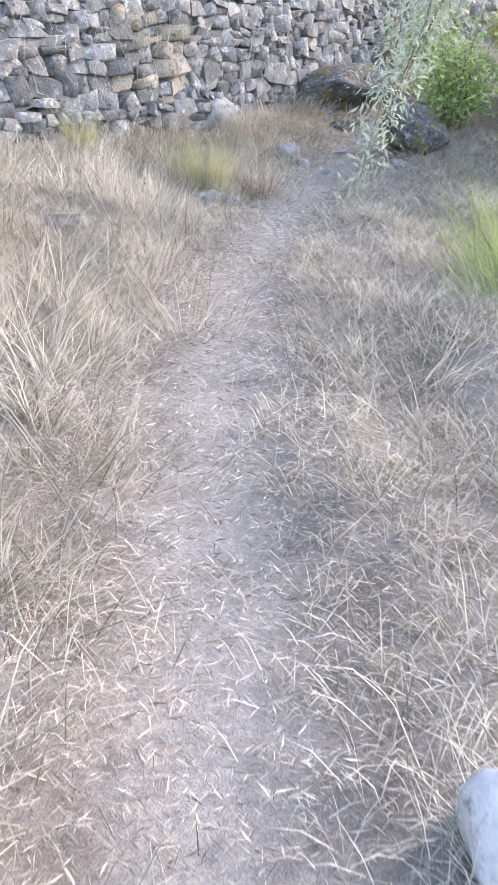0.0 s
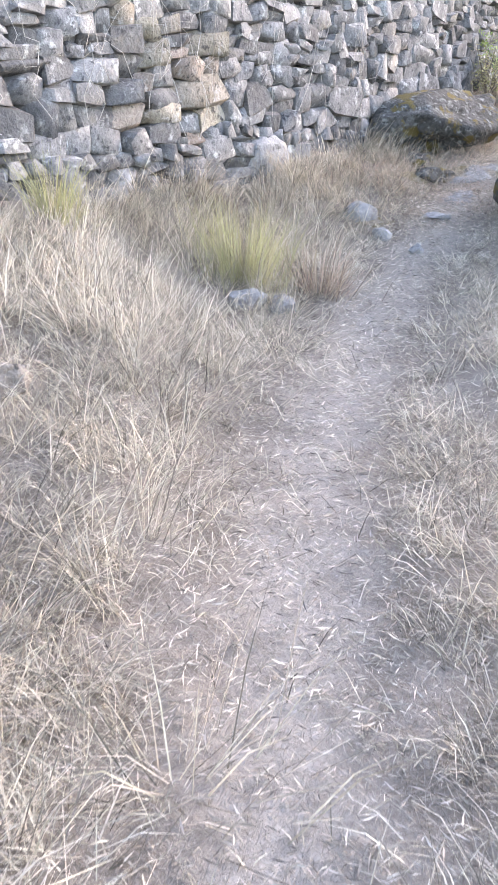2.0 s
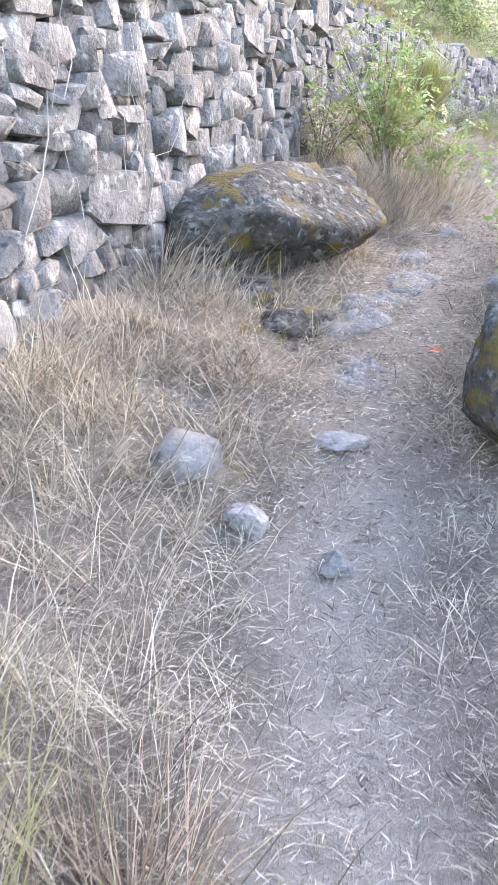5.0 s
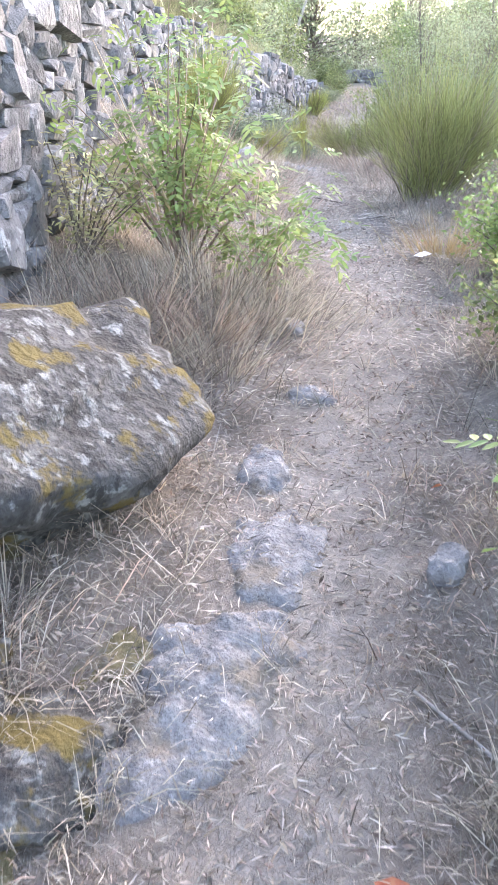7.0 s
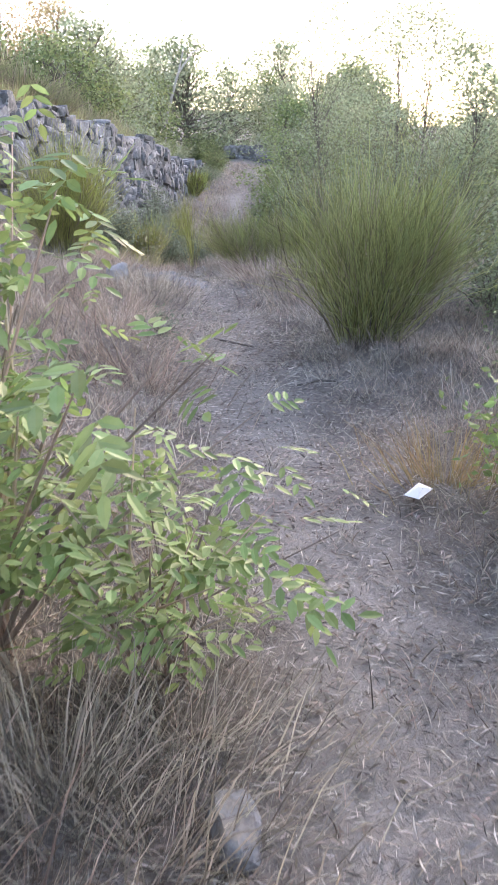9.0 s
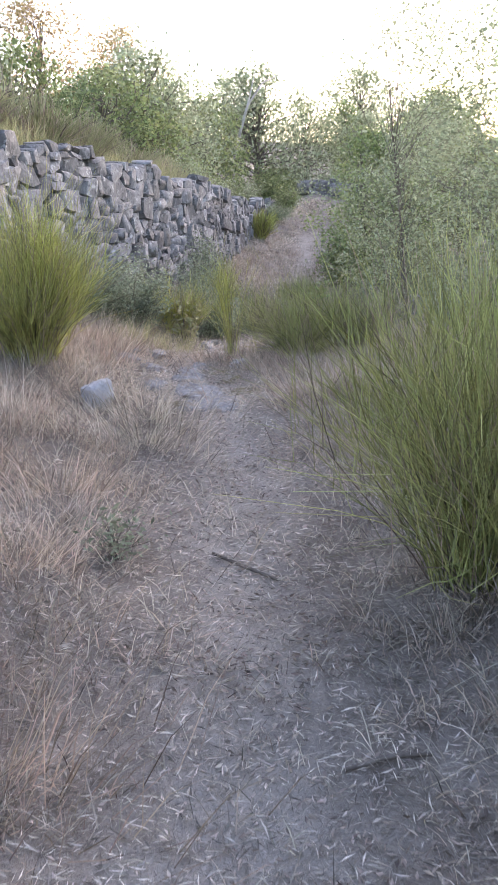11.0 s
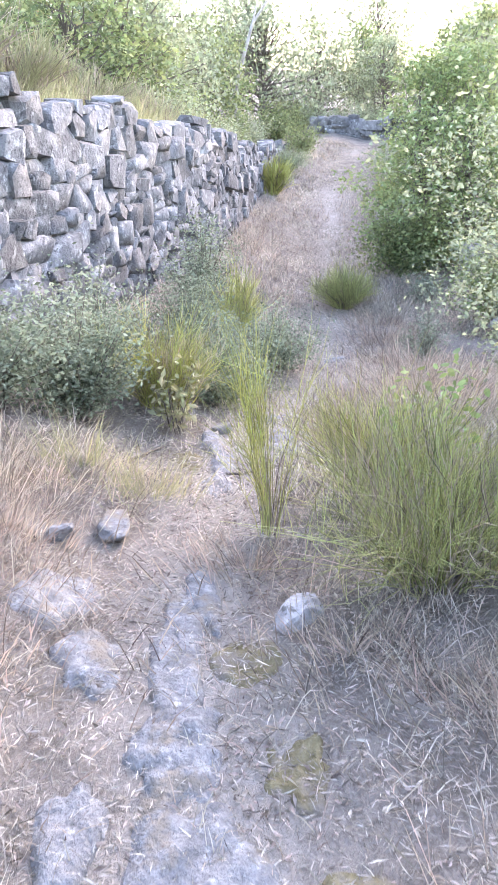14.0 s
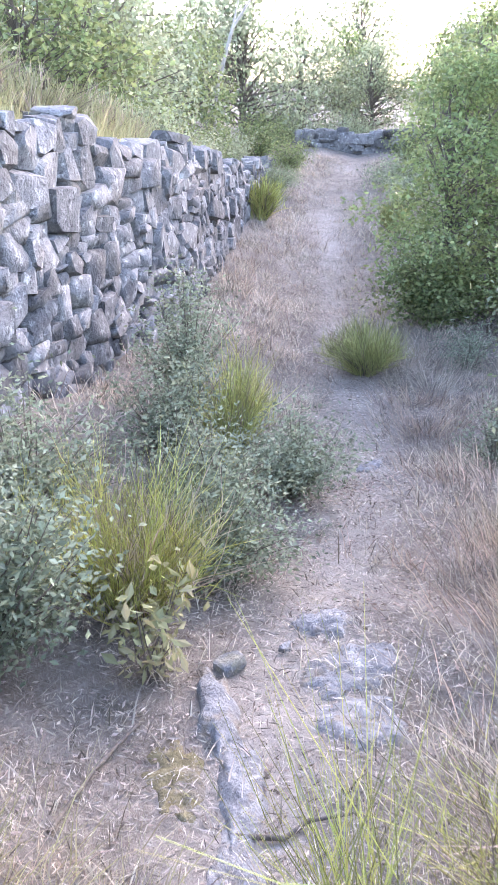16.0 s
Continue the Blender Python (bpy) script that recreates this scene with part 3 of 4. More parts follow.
def shrub(name, x, y, height, width, n, leaf, seed, mat, label, slim=0.5, clumps=26, droop=0.1, open_=0.0, stem_mat=None, z=None, low=0.12, oval=False, compound=False):
    """A leafy shrub: branching stems with leaves in uneven clumps along them."""
    r = np.random.RandomState(seed)
    base = new(name)
    base.matrix_basis = pose(x, y, float(ground_height(x, y)) if z is None else z)
    stems, pts = [], []
    per = max(4, n // clumps)
    for k in range(clumps):
        az, out = r.uniform(0, 6.28), r.rand() ** 0.55
        top = np.array((math.cos(az) * width / 2 * out, math.sin(az) * width / 2 * out, height * (1 - 0.45 * out ** 2) * r.uniform(0.55 if open_ else 0.35, 1.0)))
        mid = top * np.array((0.35, 0.35, 0.5)) + r.normal(scale=0.03, size=3) * width
        stems.append(tube([r.normal(scale=0.03, size=3) * (1, 1, 0) - (0, 0, 0.03), mid, top], [0.004 * height + 0.002, 0.003 * height + 0.0015, 0.0015], 4))
        t = r.uniform(low, 1.05, per) ** 0.7
        a = np.where(t[:, None] < 0.5, mid * (t[:, None] * 2), mid + (top - mid) * (t[:, None] * 2 - 1))
        pts.append(a + r.normal(scale=1, size=(per, 3)) * (0.035 + 0.05 * width * (1 - open_)) * (0.5 + 0.5 * t[:, None]))
    p = np.vstack(pts)
    p[:, 2] = np.abs(p[:, 2]) + 0.01
    tagged(part("foliage", fast_mesh("foliage", *(pinnate(p[::7], leaf, r) if compound else leaves(p, leaf, r, droop, slim, oval=oval))), mat, base), kind="stuff")
    tagged(part("branchwork", fast_mesh("branchwork", *join(stems)), stem_mat or bark, base), kind="stuff")
    return tagged(base, label, "shrub")


def tree(name, x, y, height, crown, n, leaf, seed, mat, label, trunk=0.08, clear=0.3, clumps=45, slim=0.55, z=None, wood=None, squash=1.0):
    """A tree: tapered trunk, limbs, and leaves in uneven clumps round the limbs' ends."""
    r = np.random.RandomState(seed)
    base = new(name)
    base.matrix_basis = pose(x, y, float(ground_height(x, y)) if z is None else z, 0, 0, r.uniform(0, 360))
    bend = r.normal(scale=0.06, size=(4, 3)) * height * (1, 1, 0)
    bend[0] = 0
    trunk_pts = np.array([(0, 0, -0.1), (0, 0, height * 0.3), (0, 0, height * 0.6), (0, 0, height * 0.9)]) + np.cumsum(bend, 0) * 0.5
    wood_parts, pts = [tube(trunk_pts, [trunk, trunk * 0.75, trunk * 0.45, trunk * 0.12], 7)], []
    clumps = int(clumps * 1.7)
    for k in range(clumps):
        az, out, up = r.uniform(0, 6.28), r.rand() ** 0.5, r.rand()
        zc = height * (clear + (1 - clear) * up)
        wide = crown / 2 * math.sqrt(max(0.08, 1 - (2 * up - 0.85) ** 2 * 0.9)) * r.uniform(0.75, 1.15)
        c = np.array((math.cos(az) * wide * out, math.sin(az) * wide * out, zc * squash))
        t0 = max(0.15, up * 0.7 + clear * 0.3)
        p0 = np.array([np.interp(t0, (0, 0.33, 0.67, 1), trunk_pts[:, i]) for i in range(3)])
        mid = (p0 + c) / 2 + r.normal(scale=0.05, size=3) * crown
        wood_parts.append(tube([p0, mid, c], [trunk * 0.22, trunk * 0.13, trunk * 0.04], 4))
        m = n // clumps
        s = crown * r.uniform(0.045, 0.10)
        pts.append(c + np.clip(r.normal(size=(m, 3)), -1.7, 1.7) * (s, s, s * 0.7))
    part("trunk", fast_mesh("trunk", *join(wood_parts)), wood or bark, base)
    tagged(part("crown", fast_mesh("crown", *leaves(np.vstack(pts), leaf, r, 0.2, slim)), mat, base), kind="stuff")
    return tagged(base, label, "tree")


def scatter(n, s_from, s_to, u_from, u_to, seed, keep=None):
    """Places along the track: s in metres from its start, u to its left."""
    r = np.random.RandomState(seed)
    seg = np.linalg.norm(np.diff(TRACK[:, :2], axis=0), axis=1)
    run = np.concatenate([[0], np.cumsum(seg)])
    s, u = r.uniform(s_from, s_to, n), r.uniform(u_from, u_to, n)
    k = np.clip(np.searchsorted(run, s, "right") - 1, 0, len(seg) - 1)
    d = (TRACK[k + 1, :2] - TRACK[k, :2]) / seg[k][:, None]
    p = TRACK[k, :2] + d * (s - run[k])[:, None] + np.stack([-d[:, 1], d[:, 0]], 1) * u[:, None]
    e, _, _ = along(EDGE, p[:, 0], p[:, 1])
    real, _, _ = along(TRACK, p[:, 0], p[:, 1])
    ok = (e < -0.05) & (np.abs(real - u) < 0.3)
    if keep is not None:
        ok &= keep(p[:, 0], p[:, 1], u, s, r)
    return p[ok, 0], p[ok, 1], u[ok], s[ok]


def grass(name, label, x, y, h, spread_, per, width, lean, mat, seed, comb=None):
    """Grass in tufts: per blades round each place."""
    r = np.random.RandomState(seed)
    n = len(x)
    tx, ty, th = np.repeat(x, per), np.repeat(y, per), np.repeat(h, per)
    az = r.uniform(0, 6.28, n * per)
    if comb is not None:
        az = np.repeat(comb, per) + r.normal(scale=1.1, size=n * per)
    d = np.abs(r.normal(scale=spread_, size=n * per))
    a2 = r.uniform(0, 6.28, n * per)
    bx, by = tx + np.cos(a2) * d, ty + np.sin(a2) * d
    hh = th * r.uniform(0.4, 1.15, n * per)
    v, f = blades(bx, by, ground_height(bx, by), hh, width * r.uniform(0.6, 1.5, n * per), az, np.abs(r.normal(lean, 0.35, n * per)), seed + 1)
    ob = part(name, fast_mesh(name, v, f), mat)
    return tagged(ob, label, "grass", kind="stuff")


# ---- walls ----
stone_wall("wall_1", "high grey dry-stone terrace wall with lichen", WALL_A, (11.2, 18.0), 3, 0.08, 0.18, tan_at=((13.25, 1.3, 0.5, 0.45),))
stone_wall("wall_2", "lower grey dry-stone terrace wall with loose cap stones", WALL_B, (5.5, 13.5), 5, 0.10, 0.24)
WALL_C = np.array([(21.6, 42.0, 2.2), (24.0, 40.3, 2.25), (26.5, 39.2, 2.3)])
stone_wall("wall_3", "low far dry-stone wall across the path's end", WALL_C, (-1, -1), 8, 0.12, 0.25)

# ---- boulders and stones ----
rock("boulder", "big grey boulder with ochre moss on top", 1.38, 12.11, (1.64, 0.92, 0.52), 43, 0.5, 4, moss_rock, 5, z=0.885, rough=0.14, tilt=(-5, -7), blocky=0.62, under=0.25)
rock("boulder", "upright boulder with white lichen and moss", 1.8, 9.68, (0.7, 0.68, 0.66), 20, 0.28, 9, moss_rock, 5, rough=0.12, blocky=0.75, under=0.2)
rock("rock", "pale rounded rock among dry grass", 0.57, 1.06, (0.24, 0.34, 0.3), 10, 0.25, 17, white_stone, 4, blocky=0.95)
rock("rock", "pale rounded rock among dry grass", -0.53, 1.08, (0.2, 0.3, 0.2), 10, 0.3, 12, white_stone, 4, blocky=0.95)
rock("rock", "large pale lichen-covered rock at the wall's foot", -0.34, 10.36, (0.42, 0.26, 0.40), 52, 0.3, 13, pale_rock, 4)
rock("rock", "pale lichen-covered rock in dry grass", 0.43, 9.86, (0.3, 0.22, 0.2), 20, 0.4, 14, pale_rock, 4)
for k, (x, y, w, d, h) in enumerate([(-0.31, 7.87, 0.2, 0.14, 0.15), (-0.12, 7.95, 0.17, 0.14, 0.12), (0.83, 9.27, 0.14, 0.1, 0.08), (1.06, 9.95, 0.16, 0.2, 0.05),
        (0.61, 9.5, 0.16, 0.12, 0.1), (1.55, 9.05, 0.16, 0.12, 0.1), (2.38, 11.3, 0.12, 0.1, 0.1),
        (2.89, 13.09, 0.2, 0.13, 0.1), (6.06, 19.22, 0.07, 0.05, 0.05),
        (6.78, 21.48, 0.12, 0.1, 0.1), (8.35, 22.95, 0.14, 0.1, 0.09), (8.62, 23.0, 0.07, 0.06, 0.05)]):
    rock("rock", "pale grey stone lying in dry grass", x, y, (w, d, h), k * 37, 0.3, 20 + k, pale_rock, 3)
rock("rock", "whitish upright stone beside the path", 5.6, 19.05, (0.2, 0.17, 0.2), 10, 0.3, 30, white_stone, 3)
rock("boulder", "grey boulder below a young tree", 14.35, 26.7, (0.85, 0.6, 0.75), 20, 0.25, 34, pale_rock, 4)
rock("rock", "grey rock among shrubs", 12.5, 24.5, (0.5, 0.4, 0.42), 50, 0.25, 35, pale_rock, 4)
rock("rock", "whitish flat stone under a broom", 7.29, 20.4, (0.26, 0.13, 0.12), 20, 0.3, 32, white_stone, 3)
rock("rock", "flat pale stone lying on dry grass", -1.26, 6.2, (0.3, 0.14, 0.15), 8, 0.08, 50, tan_stone, 3)
rock("rock", "small yellowish stone on dry grass", -1.44, 7.25, (0.09, 0.07, 0.06), 8, 0.2, 51, tan_stone, 3)
rock("rock", "flat grey stone with white lichen beside the path", 7.02, 21.47, (0.26, 0.15, 0.085), 60, 0.3, 52, path_rock, 4)
bedrock(8.14, 22.7, 0.15, 0.5, -25, 53, 0.05)
bedrock(8.0, 22.3, 0.14, 0.6, -30, 56, 0.03)
bedrock(7.78, 21.95, 0.16, 0.5, -30, 57, 0.015)
rock("rock", "low mossy outcrop beside the path", 1.22, 11.2, (0.5, 0.36, 0.2), 30, 0.55, 54, moss_rock, 4, rough=0.2)
rock("rock", "low mossy outcrop beside the path", 1.05, 11.45, (0.36, 0.3, 0.22), 70, 0.55, 55, moss_rock, 4, rough=0.2)
bedrock(1.52, 11.12, 0.5, 0.26, 28, 58, 0.03)
bedrock(1.66, 11.3, 0.34, 0.22, 20, 59, 0.035)
bedrock(1.3, 10.42, 0.24, 0.3, 10, 60, 0.01)
for k, (x, y, w, d, turn) in enumerate([(2.02, 11.62, 0.22, 0.34, -35), (1.7, 11.3, 0.3, 0.22, 10), (2.2, 12.05, 0.14, 0.22, -30), (2.62, 12.45, 0.16, 0.12, 0), (1.36, 10.6, 0.16, 0.2, 0),
        (6.33, 19.0, 0.36, 0.28, 5), (6.42, 19.28, 0.24, 0.3, -10), (6.75, 20.25, 0.14, 0.5, -25), (6.95, 20.6, 0.12, 0.4, -25), (6.45, 19.5, 0.26, 0.42, -30), (6.62, 19.95, 0.2, 0.34, -30), (6.25, 19.75, 0.12, 0.3, -30), (6.55, 20.45, 0.16, 0.3, -20), (7.1, 20.75, 0.1, 0.4, -20), (6.6, 20.9, 0.2, 0.4, -40),
        (8.74, 22.72, 0.34, 0.24, 20), (8.56, 22.4, 0.24, 0.3, -20), (10.63, 24.92, 0.3, 0.1, 20), (8.9, 23.1, 0.2, 0.2, 0)]):
    bedrock(x, y, w * 1.3, d * 1.3, turn, 70 + k)
for k, (x, y, w, d, turn) in enumerate([(6.72, 19.25, 0.2, 0.3, -20), (6.2, 19.1, 0.26, 0.2, 10), (6.85, 19.7, 0.16, 0.3, -30), (7.0, 20.25, 0.22, 0.3, -20), (7.85, 22.45, 0.18, 0.4, -25), (0.55, 9.8, 0.3, 0.18, 10), (1.0, 11.0, 0.3, 0.22, 20), (1.45, 11.4, 0.2, 0.16, 0)]):
    moss = bedrock(x, y, w, d, turn, 130 + k, 0.013, ochre_moss)
    moss.name = "moss_patch"
    tagged(moss, "patch of dry ochre moss beside bare rock", "moss", kind="stuff")
paper = fast_mesh("scrap", [(-0.06, -0.03, 0.012), (0.05, -0.035, 0.02), (0.065, 0.03, 0.025), (-0.05, 0.035, 0.01), (0, 0, 0.035)], [(0, 1, 4), (1, 2, 4), (2, 3, 4), (3, 0, 4)])
scrap = part("paper_scrap", paper, paper_white)
scrap.matrix_basis = pose(4.32, 14.02, float(ground_height(4.32, 14.02)) + 0.02, 0, 0, 20)
tagged(scrap, "crumpled white scrap of paper on the ground", "litter")


def stick(pts, radius, label="dry fallen stick lying on the path", mat=bark):
    z = [float(ground_height(a, b)) + radius + 0.006 for a, b in pts]
    ob = part("stick", fast_mesh("stick", *tube([(a, b, c) for (a, b), c in zip(pts, z)], [radius, radius * 1.1, radius * 0.9, radius * 0.4][:len(pts)], 6), True), mat)
    return tagged(ob, label, "stick")


stick([(5.31, 17.0), (5.36, 16.85), (5.42, 16.68)], 0.007)
stick([(4.98, 15.62), (5.1, 15.58), (5.2, 15.55)], 0.006)
stick([(7.86, 22.12), (7.98, 22.03), (8.08, 22.05), (8.2, 21.98)], 0.008, mat=bark)
stick([(7.4, 22.3), (7.62, 22.55), (7.86, 22.75)], 0.008)
stick([(2.05, 11.0), (2.12, 10.7), (2.06, 10.5), (2.1, 10.35)], 0.005, "pale dry stalk lying on the path", dead_wood)
stick([(1.82, 12.02), (1.93, 12.16), (2.1, 12.24), (2.2, 12.4)], 0.003, "pale dry stalk lying on the path", dead_wood)

# ---- plants along the first stretch ----
shrub("leafy_bush", 2.3, 10.25, 1.45, 1.1, 3200, 0.055, 61, fresh_leaf, "bright green leafy bush behind a boulder", 0.55, 30, oval=True)
shrub("leafy_bush", 2.72, 11.2, 0.55, 0.6, 420, 0.06, 62, fresh_leaf, "sparse low sapling with broad green leaflets", 0.6, 12, open_=0.6, compound=True)
shrub("ash_sapling", 2.62, 13.75, 1.4, 1.35, 3000, 0.05, 63, fresh_leaf, "fresh green ash sapling with compound leaves", 0.36, 38, open_=0.35, low=0.25, compound=True, stem_mat=brown_straw)
shrub("ash_sapling", 3.0, 13.6, 0.75, 1.0, 1100, 0.052, 64, fresh_leaf, "low spreading ash sapling with compound leaves", 0.36, 20, open_=0.6, low=0.3, compound=True, stem_mat=brown_straw)
shrub("leafy_bush", 4.72, 13.5, 0.78, 0.9, 5000, 0.038, 65, fresh_leaf, "dense small-leaved bright green bush", 0.55, 30)
shrub("grey_shrub", 2.1, 13.75, 0.75, 0.7, 700, 0.04, 66, green_grass, "pale yellowish weedy shrub at the wall's foot", 0.4, 16, open_=0.4)


def olive():
    """An olive whose thin outer twigs hang over the path's side."""
    r = np.random.RandomState(5)
    base = new("olive_tree")
    base.matrix_basis = pose(2.3, 5.2, float(ground_height(2.3, 5.2)))
    wood = [tube([(0, 0, -0.1), (-0.1, -0.05, 1.0), (-0.3, -0.1, 1.9), (-0.6, -0.3, 2.6)], [0.11, 0.09, 0.06, 0.03], 8)]
    pts, way = [], []
    for k in range(16):
        az = r.uniform(2.4, 5.2)
        a = np.array((-0.4, -0.15, r.uniform(1.8, 2.5)))
        end = a + np.array((math.cos(az), math.sin(az), 0)) * r.uniform(0.5, 1.15) + np.array((0, 0, 0.15))
        drop = end + np.array((r.uniform(-0.15, 0.1), r.uniform(-0.1, 0.1), -r.uniform(0.3, 0.75)))
        if k < 4:
            end, drop = np.array((-1.42 + 0.1 * k, -0.75 + 0.05 * k, 1.85)), np.array((-1.68 + 0.09 * k, -0.75 + 0.04 * k, 0.72 + 0.2 * k))
        wood.append(tube([a, end, (end + drop) / 2 + r.normal(scale=0.03, size=3), drop], [0.02, 0.008, 0.004, 0.002], 4))
        m = 420 if k < 4 else 90
        t = r.uniform(0, 1, m)
        pts.append(end + (drop - end) * t[:, None] + r.normal(scale=0.06 if k < 4 else 0.035, size=(m, 3)))
    part("trunk", fast_mesh("trunk", *join(wood)), bark, base)
    part("crown", fast_mesh("crown", *leaves(np.vstack(pts), 0.055, r, 0.9, 0.22)), olive_leaf, base)
    return tagged(base, "olive tree with silvery hanging twigs", "tree")


olive()

# ---- brooms and shrubs along the second stretch ----
broom(6.02, 16.2, 1.4, 1.55, 760, 21, broom_dark, "large dark green broom bush beside the path", thick=0.0014)
broom(7.1, 17.2, 1.2, 1.0, 200, 23, broom_dark, "large dark green broom bush beside the path")
broom(5.42, 19.9, 1.25, 1.2, 700, 22, broom_green, "bright yellow-green broom bush beside the path", thick=0.0016)
broom(7.85, 20.35, 0.8, 1.25, 460, 24, broom_dark, "low spreading broom bush beside the path", thick=0.0012, dry=0.3)
broom(8.3, 21.2, 0.66, 1.0, 320, 25, broom_green, "low spreading broom bush beside the path", thick=0.0012, dry=0.35)
broom(8.35, 20.2, 0.66, 1.1, 300, 19, broom_dark, "low spreading broom bush beside the path", thick=0.0012, dry=0.4)
broom(7.6, 21.1, 1.15, 0.42, 70, 26, broom_green, "thin tall broom of few switches", bare=0.4, thick=0.001)
broom(9.55, 25.0, 0.85, 0.5, 200, 27, broom_green, "small green broom among grey shrubs")
broom(12.1, 26.85, 0.6, 0.85, 420, 28, broom_dark, "small rounded broom at the path's edge")
broom(15.3, 33.9, 0.85, 0.9, 200, 29, broom_green, "small yellow-green broom at the wall's end", thick=0.005)
broom(16.6, 31.8, 0.7, 0.6, 120, 30, broom_dark, "small tufted broom by the far path", thick=0.005)
broom(8.15, 23.45, 0.75, 1.25, 380, 31, broom_green, "yellow-green grassy broom among grey shrubs", dry=0.25, thick=0.0015)
shrub("cistus_shrub", 7.45, 23.15, 0.85, 0.95, 9500, 0.034, 71, cistus_leaf, "dense grey-green rockrose shrub below the wall", 0.5, 60)
shrub("cistus_shrub", 6.9, 22.9, 0.75, 0.8, 6000, 0.034, 72, cistus_leaf, "dense grey-green rockrose shrub below the wall", 0.5, 40)
shrub("cistus_shrub", 9.75, 24.6, 0.62, 0.8, 6500, 0.032, 73, cistus_leaf, "grey-green rockrose shrub beside the path", 0.45, 45)
shrub("cistus_shrub", 8.95, 24.3, 0.7, 0.9, 6500, 0.032, 74, cistus_leaf, "grey-green rockrose shrub below the wall", 0.4, 40)
shrub("cistus_shrub", 8.75, 23.75, 0.6, 0.8, 5000, 0.032, 70, cistus_leaf, "grey-green rockrose shrub below the wall", 0.45, 40)
shrub("grey_shrub", 9.75, 26.0, 1.25, 0.85, 6000, 0.034, 75, cistus_leaf, "tall sparse grey-green shrub against the wall", 0.5, 40, open_=0.3)
shrub("cistus_shrub", 7.95, 24.2, 0.75, 1.1, 6000, 0.034, 68, cistus_leaf, "dense grey-green rockrose shrub against the wall", 0.45, 50)
shrub("cistus_shrub", 9.2, 25.2, 0.7, 0.9, 4500, 0.034, 69, cistus_leaf, "dense grey-green rockrose shrub against the wall", 0.45, 40)
shrub("cistus_shrub", 11.35, 24.45, 0.6, 0.6, 1500, 0.03, 76, cistus_leaf, "small grey-green shrub in dry grass", 0.45, 24)
shrub("cistus_shrub", 12.9, 26.3, 0.5, 0.9, 1800, 0.03, 77, cistus_leaf, "low grey-green shrub in dry grass", 0.45, 24)
shrub("wilting_plant", 8.02, 22.97, 0.62, 0.42, 220, 0.065, 78, green_grass, "wilted broad-leaved plant with yellow leaves", 0.45, 8, droop=0.6)
shrub("weed", 4.94, 17.08, 0.22, 0.3, 260, 0.035, 79, cistus_leaf, "small grey-green weed in dry grass", 0.35, 14)
shrub("weed", 8.75, 21.35, 0.72, 0.7, 420, 0.05, 80, fresh_leaf, "low weed with fresh green leaves", 0.6, 18, oval=True)

# trees beside the path
tree("young_tree", 14.4, 27.9, 2.75, 2.4, 13000, 0.066, 85, young_leaf, "dense young green tree beside the path", 0.06, 0.04, 70)
shrub("leafy_bush", 13.75, 27.75, 1.0, 1.5, 7000, 0.055, 86, oak_leaf, "dark green bush at a young tree's foot", 0.55, 45)
tree("young_tree", 14.6, 27.4, 2.9, 2.2, 12000, 0.05, 82, young_leaf, "dense young green tree beside the path", 0.06, 0.1, 55)
for k, (x, y, h, w) in enumerate([(9.7, 21.1, 3.5, 1.9), (9.8, 19.9, 3.4, 1.9), (9.0, 18.9, 2.6, 1.7), (8.5, 17.7, 2.0, 1.5), (9.4, 17.4, 2.3, 1.6), (10.9, 22.6, 2.7, 1.7)]):
    tree("slender_tree", x, y, h, w * 1.1, 9000, 0.036, 90 + k, grey_leaf, "slender grey-green tree with thin stems and small leaves", 0.015, 0.15, 60, wood=bark)
shrub("grey_shrub", 7.3, 16.2, 1.0, 1.1, 3600, 0.035, 98, grey_leaf, "grey-green shrub behind a broom", 0.5, 40)
shrub("grey_shrub", 6.9, 15.2, 0.95, 1.1, 3600, 0.035, 99, oak_leaf, "dark green shrub close to the path", 0.5, 40)
shrub("grey_shrub", 5.9, 14.6, 0.8, 0.9, 2400, 0.03, 97, grey_leaf, "grey-green shrub beside the path", 0.5, 30)

# ---- the terrace above the wall and the wooded hillside ----
TB = broom(7.4, 26.0, 1.1, 1.3, 170, 101, green_grass, "yellowish broom on the terrace above the wall", thick=0.005, dry=0.3)
for x, y, k in [(5.9, 24.6, 1.2), (8.3, 27.0, 0.9), (9.5, 28.3, 0.8), (10.4, 29.3, 0.7), (6.6, 26.3, 1.3), (9.0, 28.9, 1.0), (11.2, 30.4, 0.7), (4.6, 23.6, 1.2), (3.4, 21.9, 1.1)]:
    copy_thing(TB, pose(x, y, float(ground_height(x, y)), 0, 0, x * 77) @ Matrix.Diagonal((k, k, k * 0.9, 1)))
BUSH = shrub("hill_bush", 11.9, 31.8, 1.0, 1.7, 3600, 0.062, 102, grey_leaf, "grey-green bush on the hillside", 0.55, 46)
DARK = shrub("hill_bush", 12.6, 33.2, 1.3, 1.8, 3600, 0.066, 103, oak_leaf, "dark green bush on the hillside", 0.55, 46)
